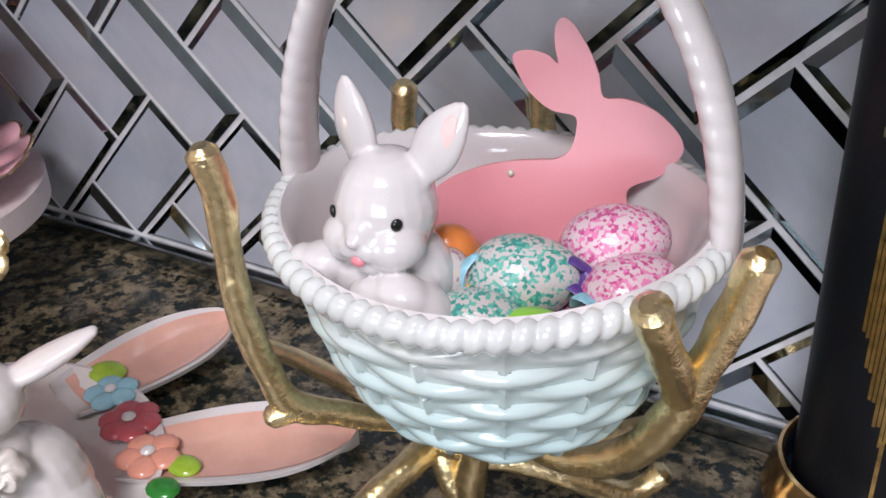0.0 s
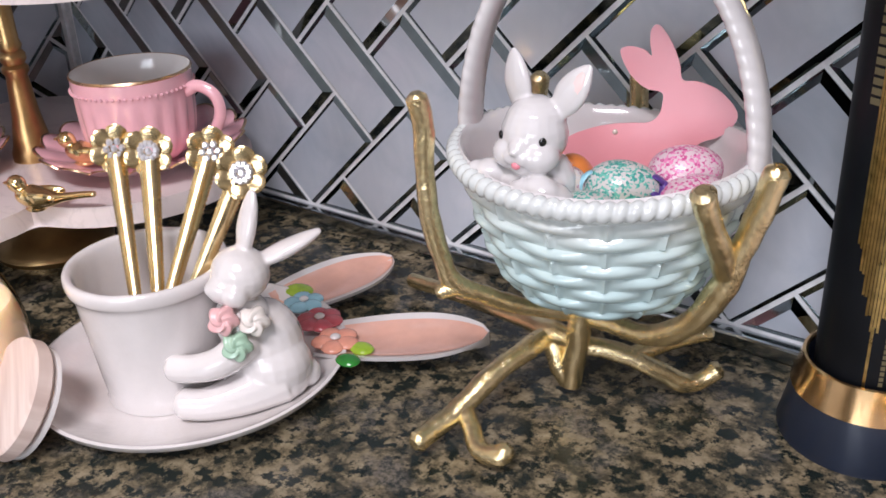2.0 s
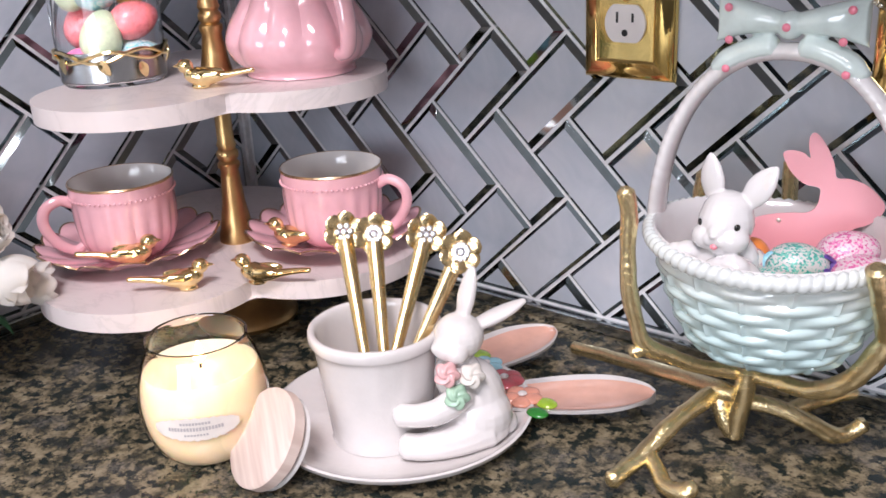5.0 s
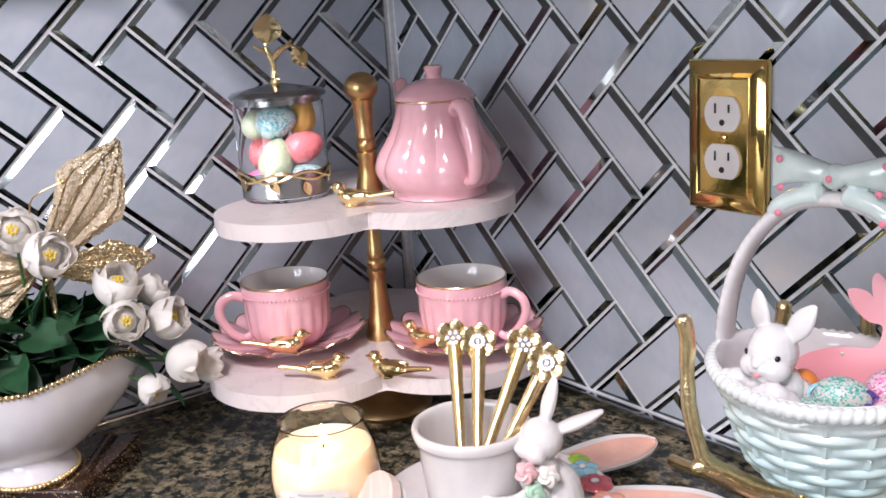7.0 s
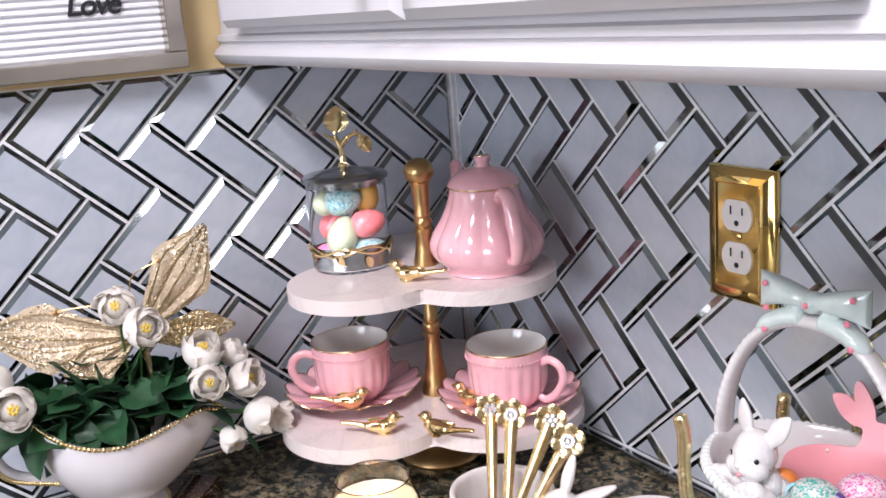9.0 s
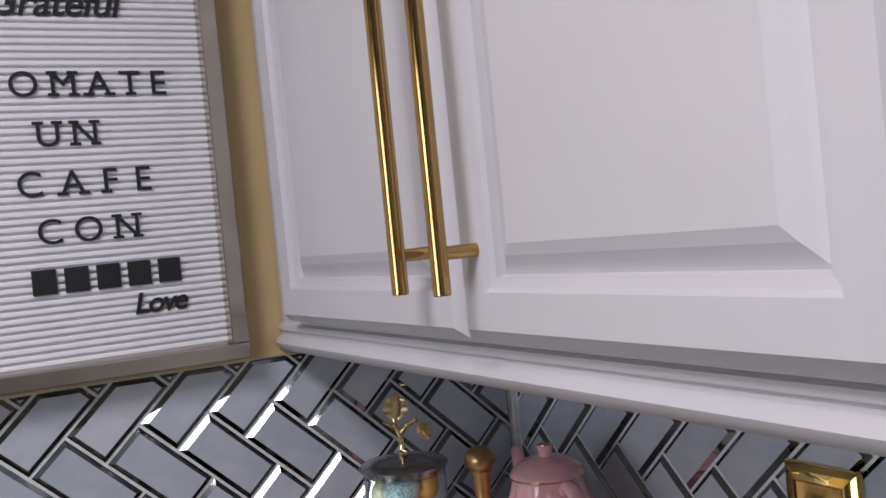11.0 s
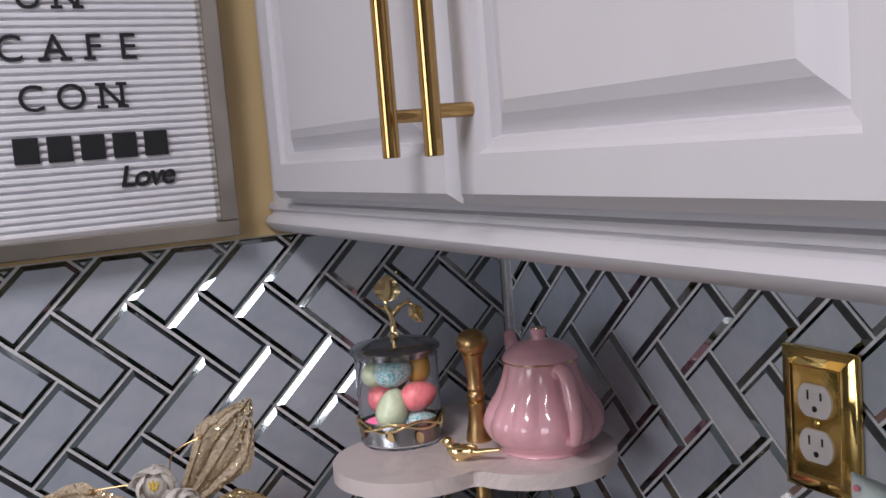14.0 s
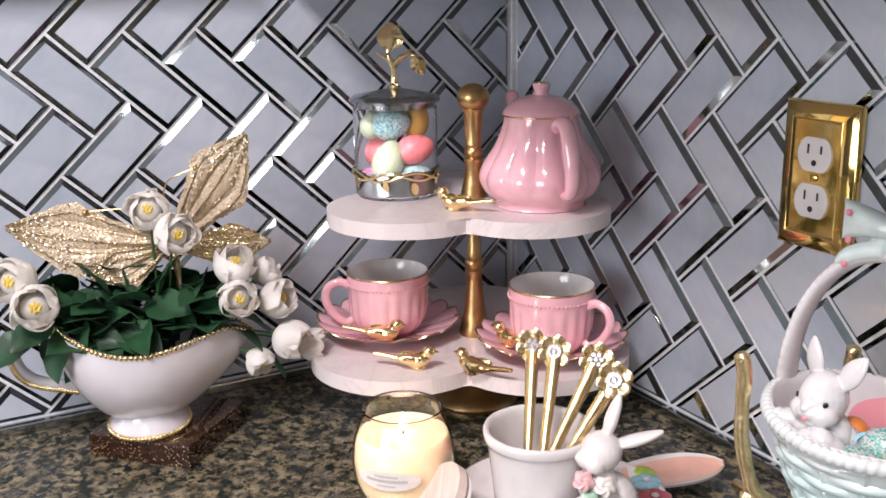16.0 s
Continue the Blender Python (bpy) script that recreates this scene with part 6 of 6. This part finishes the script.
def silk_flower(c, face, r, seed, open_=1.0):
    rng = random.Random(seed)
    ob = thing("silk_flower", *c, "white silk ranunculus bloom with a yellow heart", "artificial flower", group="silk flowers")
    q = Vector(face).normalized().to_track_quat("Z", "Y").to_matrix().to_4x4()
    # petals are overlapping patches of a rounded cup that stays open at the top
    for n, s, lip, wide in ((4, 1.02, 1.02, 1.28), (4, 0.94, 0.74, 1.45)):
        turn = rng.uniform(0, 6.28)
        for i in range(n):
            a0 = turn + 2 * math.pi * i / n + rng.uniform(-0.15, 0.15)
            top_at = lip * rng.uniform(0.86, 1.12) / open_ ** 0.3
            bulge = s * rng.uniform(0.93, 1.07)
            bm = bmesh.new()
            rows, backs = [], []
            for u in range(9):
                t = u / 8
                row, row2 = [], []
                for v in range(11):
                    sv = v / 5 - 1
                    polar = math.pi - (math.pi - top_at - 0.34 * sv * sv * t) * t
                    an = a0 + sv * wide * (0.9 - 0.12 * t)
                    rr = r * bulge * (1 + 0.035 * sv) * (1 + 0.20 * t ** 4 * math.cos(3.1 * sv + 1.7 * i))
                    p = Vector((math.sin(polar) * math.cos(an), math.sin(polar) * math.sin(an), 0.94 * math.cos(polar) + 0.04 * t))
                    row.append(bm.verts.new(q @ (p * rr)))
                    row2.append(bm.verts.new(q @ (p * (rr - 0.0005))))
                rows.append(row)
                backs.append(row2)
            for u in range(8):
                for v in range(10):
                    bm.faces.new((rows[u][v], rows[u][v + 1], rows[u + 1][v + 1], rows[u + 1][v]))
                    bm.faces.new((backs[u][v], backs[u + 1][v], backs[u + 1][v + 1], backs[u][v + 1]))
            part("petal", bm, M["petal"], ob)
    bm = bmesh.new()
    for i in range(24):
        p = q @ Vector((0.25 * r * math.cos(i * 2.4) * math.sqrt(i / 24), 0.25 * r * math.sin(i * 2.4) * math.sqrt(i / 24), (0.40 - 0.05 * (i % 3)) * r))
        blob(bm, p, (0.055 * r, 0.055 * r, 0.09 * r), u=6, v=4)
    part("heart", bm, M["stamen"], ob, "yellow stamens")
    bm = bmesh.new()
    blob(bm, (0, 0, 0), (0.62 * r, 0.62 * r, 0.52 * r), u=16, v=10)
    bmesh.ops.transform(bm, matrix=q @ pose(0, 0, -0.13 * r), verts=bm.verts)
    part("inner_petals", bm, M["petal"], ob, "closed inner petals")
    bm = bmesh.new()
    blob(bm, q @ Vector((0, 0, -0.92 * r)), (0.34 * r, 0.34 * r, 0.22 * r), u=10, v=6)
    part("calyx", bm, M["stem"], ob, "green calyx")
    return ob


def stem(parent, a, b, r=0.0012, sag=0.01):
    bm = bmesh.new()
    mid = (Vector(a) + Vector(b)) / 2 + Vector((0, 0, sag))
    tube(bm, [(*a, r), (*mid, r), (*b, r)], 7, 6)
    ob = part("stem", bm, M["stem"], parent, "thin green stem")
    ob.matrix_parent_inverse = parent.matrix_world.inverted()


root = spot(0.0, 0.085, 0.0)
FL = [((-0.0034, 0.2458, 0.030), 0.0185, (0.9, -0.3, 0.35)), ((0.0181, 0.2241, 0.045), 0.0190, (0.95, 0.1, 0.15)), ((-0.1087, 0.1681, 0.045), 0.0205, (0.95, -0.1, 0.25)), ((-0.1272, 0.1869, 0.020), 0.0205, (0.8, -0.5, 0.3)),
      ((0.0712, 0.1845, 0.030), 0.0190, (0.5, 0.1, 0.85)), ((0.1032, 0.1699, 0.010), 0.0150, (0.3, 0.6, 0.7)), ((0.0711, 0.1559, 0.045), 0.0180, (0.95, -0.1, 0.2)), ((0.1098, 0.1456, 0.030), 0.0190, (0.7, 0.6, 0.3)),
      ((0.1217, 0.1042, 0.035), 0.0190, (0.6, 0.6, -0.3)), ((0.1474, 0.0858, 0.010), 0.0160, (0.5, 0.8, 0.0)), ((0.0891, 0.0828, 0.030), 0.0145, (0.6, 0.3, -0.6))]
for i, ((off, z, near), r, face) in enumerate(FL):
    c = spot(off, z, near)
    bloom = silk_flower(c, face, r, i, 1.0 if i not in (4, 5) else 1.2)
    back = c - Vector(face).normalized() * r * 0.5
    stem(bloom, root + Vector((0, 0.3 * off, 0.01)), back)


def big_leaf(c, yaw, pitch, roll, length, width):
    ob = part("leaf", leaf_blade(bmesh.new(), pose(0, 0, 0, roll, pitch, yaw), length, width, 0.35), M["leaf"])
    ob.matrix_world = Matrix.Translation(c)
    return tagged(ob, "dark green silk leaf in the gravy boat", "leaf", "silk leaves")


rng = random.Random(7)
for i in range(96):
    off = rng.uniform(-0.092, 0.070)
    z = rng.uniform(0.105, 0.160) - 0.15 * abs(off) + (0.02 if off < -0.02 else 0)
    yaw = rng.uniform(-70, 70) - 10
    big_leaf(spot(off, z, rng.uniform(-0.030, 0.022)), yaw, rng.uniform(-50, 30), rng.uniform(-50, 50), rng.uniform(0.036, 0.056), rng.uniform(0.032, 0.044))
for off, z, yaw, pitch, L in ((-0.10, 0.145, -60, 15, 0.045), (-0.115, 0.135, -80, 25, 0.05), (-0.09, 0.128, -30, 40, 0.045), (-0.055, 0.120, -20, 60, 0.055), (-0.035, 0.112, 10, 70, 0.05), (0.03, 0.150, 30, 0, 0.045), (0.055, 0.135, 70, 10, 0.045), (0.09, 0.09, 60, 40, 0.04), (-0.01, 0.155, -90, -20, 0.04), (-0.045, 0.165, -100, -60, 0.045), (0.0, 0.16, 90, -70, 0.04)):
    big_leaf(spot(off, z, 0.02), yaw, pitch, rng.uniform(-30, 30), L, L * 0.78)

# ---- glitter butterfly in the bouquet ----
fly = thing("butterfly_pick", 0, 0, 0, "gold glitter butterfly pick with pearl beads in the bouquet", "butterfly ornament")
fc = spot(0.0139, 0.2066, 0.005)
fly.matrix_world = Matrix.Translation(fc) @ pose(0, 0, 0, 0, 0, 80)
# own x runs along the wall towards the corner, -y to the room
wing(fly, "wing", pose(0.004, 0.0, 0.004, 90, 0, 0) @ pose(0, 0, 0, 0, 0, 44), 0.122, 0.068, 0.03, M["sheer"], 70, 0.62, 11)
wing(fly, "wing", pose(-0.004, -0.004, 0.0, 75, 0, 0) @ pose(0, 0, 0, 0, 0, 176), 0.140, 0.070, 0.04, M["sheer"], 70, 0.62, 12, -1)
wing(fly, "hind_wing", pose(0.004, 0.0, -0.002, 90, 0, 0) @ pose(0, 0, 0, 0, 0, -10), 0.092, 0.044, 0.05, M["glitter"], 30, 0.55, 13)
wing(fly, "hind_wing", pose(-0.004, -0.004, -0.002, 70, 0, 0) @ pose(0, 0, 0, 0, 0, 208), 0.074, 0.044, 0.05, M["sheer"], 20, 0.55, 14, -1)
bm = bmesh.new()
tube(bm, [(-0.004, -0.006, 0.022, 0.003), (0.0, -0.006, 0.008, 0.0048), (0.004, -0.006, -0.014, 0.0042), (0.006, -0.006, -0.045, 0.002)], 10, 5, rough=0.2)
part("body", bm, M["glitter"], fly)
for pts in ([(-0.004, -0.006, 0.022, 0.0007), (0.0, -0.004, 0.055, 0.0007), (0.010, 0.0, 0.064, 0.0007), (0.030, 0.0, 0.071, 0.0007)], [(-0.006, -0.006, 0.022, 0.0007), (-0.030, -0.004, 0.036, 0.0007), (-0.062, 0.0, 0.037, 0.0007), (-0.073, 0.0, 0.036, 0.0007)]):
    bm = bmesh.new()
    tube(bm, pts, 6, 6)
    blob(bm, pts[-1][:3], (0.0028, 0.0028, 0.0028), u=10, v=6)
    part("feeler", bm, M["brass"], fly, "thin feeler with a gold bead")
bm = bmesh.new()
tube(bm, [(0.004, -0.004, -0.02, 0.001), (0.0, 0.0, -0.10, 0.001)], 6, 3)
part("wire", bm, M["stem"], fly)

# ---- black and gold tube in a navy cone base ----
VX, VY = 0.7685, -0.0468
tubev = thing("presentation_tube", VX, VY, 0, "tall black lacquered tube with gold foil lines in a navy base", "presentation tube")
base = part("base", turned([(0.0440, 0.0), (0.0444, 0.003), (0.0385, 0.030), (0.0345, 0.0445), (0.0325, 0.0445), (0.0330, 0.030), (0.0005, 0.029)], 64), M["navy_base"], tubev, "satin navy flared base")
part("gold_collar", turned([(0.0395, 0.0290), (0.0399, 0.0290), (0.0352, 0.0470), (0.0338, 0.0475), (0.0325, 0.0465), (0.0328, 0.040)], 64), M["copper_band"], base, "shining rose gold collar")
TH = 0.46
part("tube", turned([(0.0005, 0.030), (0.0292, 0.030), (0.0292, TH - 0.004), (0.0275, TH), (0.0005, TH)], 64), M["black_lacquer"], tubev, "black lacquered tube")


def wrap_bar(a0, a1, z0, z1, r=0.02945, name="foil_line", mat=None):
    bm = bmesh.new()
    n = 3
    cols = []
    for i in range(n + 1):
        a = radians(a0 + (a1 - a0) * i / n)
        cols.append([bm.verts.new((r * math.cos(a), r * math.sin(a), z)) for z in (z0, z1)] + [bm.verts.new(((r - 0.0006) * math.cos(a), (r - 0.0006) * math.sin(a), z)) for z in (z1, z0)])
    for p, q in zip(cols, cols[1:]):
        for k in range(4):
            bm.faces.new((p[k], q[k], q[(k + 1) % 4], p[(k + 1) % 4]))
    bm.faces.new(cols[0])
    bm.faces.new(list(reversed(cols[-1])))
    bmesh.ops.recalc_face_normals(bm, faces=bm.faces)
    part(name, bm, mat or M["print_gold"], tubev, smooth=False)


MID = -84
for i in range(19):
    a = MID + 1 + (i - 9) * 3.0
    start = 0.075 + 0.0024 * abs(i - 9) ** 1.35 + (0.005 if i % 2 else 0)
    wrap_bar(a - 1.15, a + 1.15, start, 0.250)
    wrap_bar(a - 1.15, a + 1.15, 0.2565, 0.43)
wrap_bar(MID - 1.4, MID + 1.4, 0.045, 0.080)
wrap_bar(MID - 33, MID + 33, 0.2505, 0.2515)
wrap_bar(MID - 33, MID + 33, 0.2550, 0.2560)
for i in range(13):
    z = 0.190 + i * 0.0046
    wrap_bar(MID - 38, MID - 27, z, z + 0.0032, name="print_mark", mat=M["print_dull"])
for i in range(10):
    z = 0.047 + i * 0.0032
    wrap_bar(MID + 13, MID + 17, z, z + 0.0022, name="print_mark", mat=M["print_dull"])

# ---- white tray at the edge of view ----
tray = thing("tray", 0.0, 0.0, 0.0, "white marble tray with a gold handle", "tray")
part("slab", box((0.8135, -0.30, 0.0), (1.12, -0.03, 0.014), 0.002), M["marble"], tray, smooth=False)
bm = bmesh.new()
tube(bm, [(0.836, -0.225, 0.013, 0.006), (0.833, -0.215, 0.030, 0.006), (0.833, -0.165, 0.038, 0.006), (0.833, -0.115, 0.030, 0.006), (0.836, -0.105, 0.013, 0.006)], 10, 5, rough=0.2)
part("handle", bm, M["gold"], tray)


# ---- herringbone glass tiles ----
W_ALONG, W_UP = 0.0518, 0.0495       # a tile's width with its joint, along the wall and upward
GAP, INSET, LOW, HIGH = 0.0017, 0.0050, 0.0008, 0.0046


def clip_poly(poly, lo, hi):
    for axis, limit, sign in ((0, lo[0], 1), (0, hi[0], -1), (1, lo[1], 1), (1, hi[1], -1)):
        res = []
        for i, p in enumerate(poly):
            q = poly[(i + 1) % len(poly)]
            dp, dq = sign * (p[axis] - limit), sign * (q[axis] - limit)
            if dp >= 0:
                res.append(p)
            if (dp > 0 > dq) or (dp < 0 < dq):
                t = dp / (dp - dq)
                res.append((p[0] + t * (q[0] - p[0]), p[1] + t * (q[1] - p[1])))
        poly = res
        if len(poly) < 3:
            return []
    return poly


def inset_poly(poly, d):
    """Moves each edge of a convex anticlockwise polygon inwards by d; None if it vanishes."""
    k = len(poly)
    lines = []
    for i in range(k):
        p, q = Vector(poly[i]), Vector(poly[(i + 1) % k])
        e = q - p
        if e.length < 1e-6:
            continue
        e.normalize()
        n = Vector((-e.y, e.x))
        lines.append((p + n * d, e, n))
    out = []
    for i in range(len(lines)):
        (p, e, n), (q, f, g) = lines[i - 1], lines[i]
        den = e.x * f.y - e.y * f.x
        if abs(den) < 1e-6:
            return None
        t = ((q.x - p.x) * f.y - (q.y - p.y) * f.x) / den
        out.append((p.x + e.x * t, p.y + e.y * t))
    for v in out:
        for p, e, n in lines:
            if (Vector(v) - p).dot(n) < -1e-5:
                return None
    return out


def tile_mesh(poly, place):
    """place(s, t, h) turns wall coordinates and height over the wall into local x, y, z."""
    outer = inset_poly(poly, GAP)
    if not outer:
        return None
    d = INSET
    inner = inset_poly(outer, d)
    while inner is None and d > 0.0012:
        d *= 0.6
        inner = inset_poly(outer, d)
    if inner is None:
        return None
    top = LOW + (HIGH - LOW) * d / INSET
    k = len(outer)
    if len(inner) != k:
        return None
    verts = [place(s, t, -0.001) for s, t in outer] + [place(s, t, LOW) for s, t in outer] + [place(s, t, top) for s, t in inner]
    faces, mats = [], []
    for i in range(k):
        j = (i + 1) % k
        faces += [(i, j, k + j, k + i), (k + i, k + j, 2 * k + j, 2 * k + i)]
        mats += [1, 1]
    faces.append(tuple(range(2 * k, 3 * k)))
    mats.append(0)
    me = bpy.data.meshes.new("tile")
    me.from_pydata(verts, [], faces)
    me.materials.append(M["tile"])
    me.materials.append(M["bevel"])
    for p, mi in zip(me.polygons, mats):
        p.material_index = mi
    me.update()
    bm = bmesh.new()
    bm.from_mesh(me)
    bmesh.ops.recalc_face_normals(bm, faces=bm.faces)
    bm.to_mesh(me)
    bm.free()
    return me


def tile_wall(parent, origin, corner_uv, lo, hi, place, world_of):
    """origin: wall place of the lattice point corner_uv; lo, hi: the tiled rectangle."""
    k = 1 / math.sqrt(2)

    def st(u, v):
        du, dv = u - corner_uv[0], v - corner_uv[1]
        return (origin[0] + (du - dv) * k * W_ALONG, origin[1] + (du + dv) * k * W_UP)
    shared = {}
    for m in range(-8, 9):
        for n in range(-40, 41):
            for kind, (u0, v0, u1, v1) in (("h", (0, 0, 2, 1)), ("v", (2, 0, 3, 2))):
                su, sv = n + 2 * m, -n + 2 * m
                quad = [st(u0 + su, v0 + sv), st(u1 + su, v0 + sv), st(u1 + su, v1 + sv), st(u0 + su, v1 + sv)]
                poly = clip_poly(quad, lo, hi)
                if len(poly) < 3:
                    continue
                area = 0.5 * abs(sum(p[0] * q[1] - q[0] * p[1] for p, q in zip(poly, poly[1:] + poly[:1])))
                if area < 0.00006:
                    continue
                c = (sum(p[0] for p in quad) / 4, sum(p[1] for p in quad) / 4)
                local = [(p[0] - c[0], p[1] - c[1]) for p in poly]
                whole = poly == quad or all(abs(a[0] - b[0]) + abs(a[1] - b[1]) < 1e-9 for a, b in zip(poly, quad)) and len(poly) == 4
                if whole and kind in shared:
                    me = shared[kind]
                else:
                    me = tile_mesh(local, place)
                    if me is None:
                        continue
                    if whole:
                        shared[kind] = me
                ob = new("tile", me)
                jitter = random.Random(m * 100 + n + (7 if kind == "h" else 0))
                ob.matrix_world = world_of(*c) @ pose(0, 0, 0, jitter.uniform(-0.25, 0.25), jitter.uniform(-0.25, 0.25), jitter.uniform(-0.25, 0.25))
                ob.parent = parent


# north wall: s = x, t = z; the tiles stand towards -y
tile_wall(wall_right, (0.343, 0.3245), (0, 1), (0.003, 0.0115), (1.05, TILE_TOP), lambda s, t, h: (s, -h, t), lambda s, t: pose(s, 0.004, t))
# west wall: s = y, t = z; the tiles stand towards +x
tile_wall(wall_left, (-0.425, 0.2985), (2, 0), (-0.95, 0.0115), (-0.005, TILE_TOP), lambda s, t, h: (h, s, t), lambda s, t: pose(-0.004, s, t))
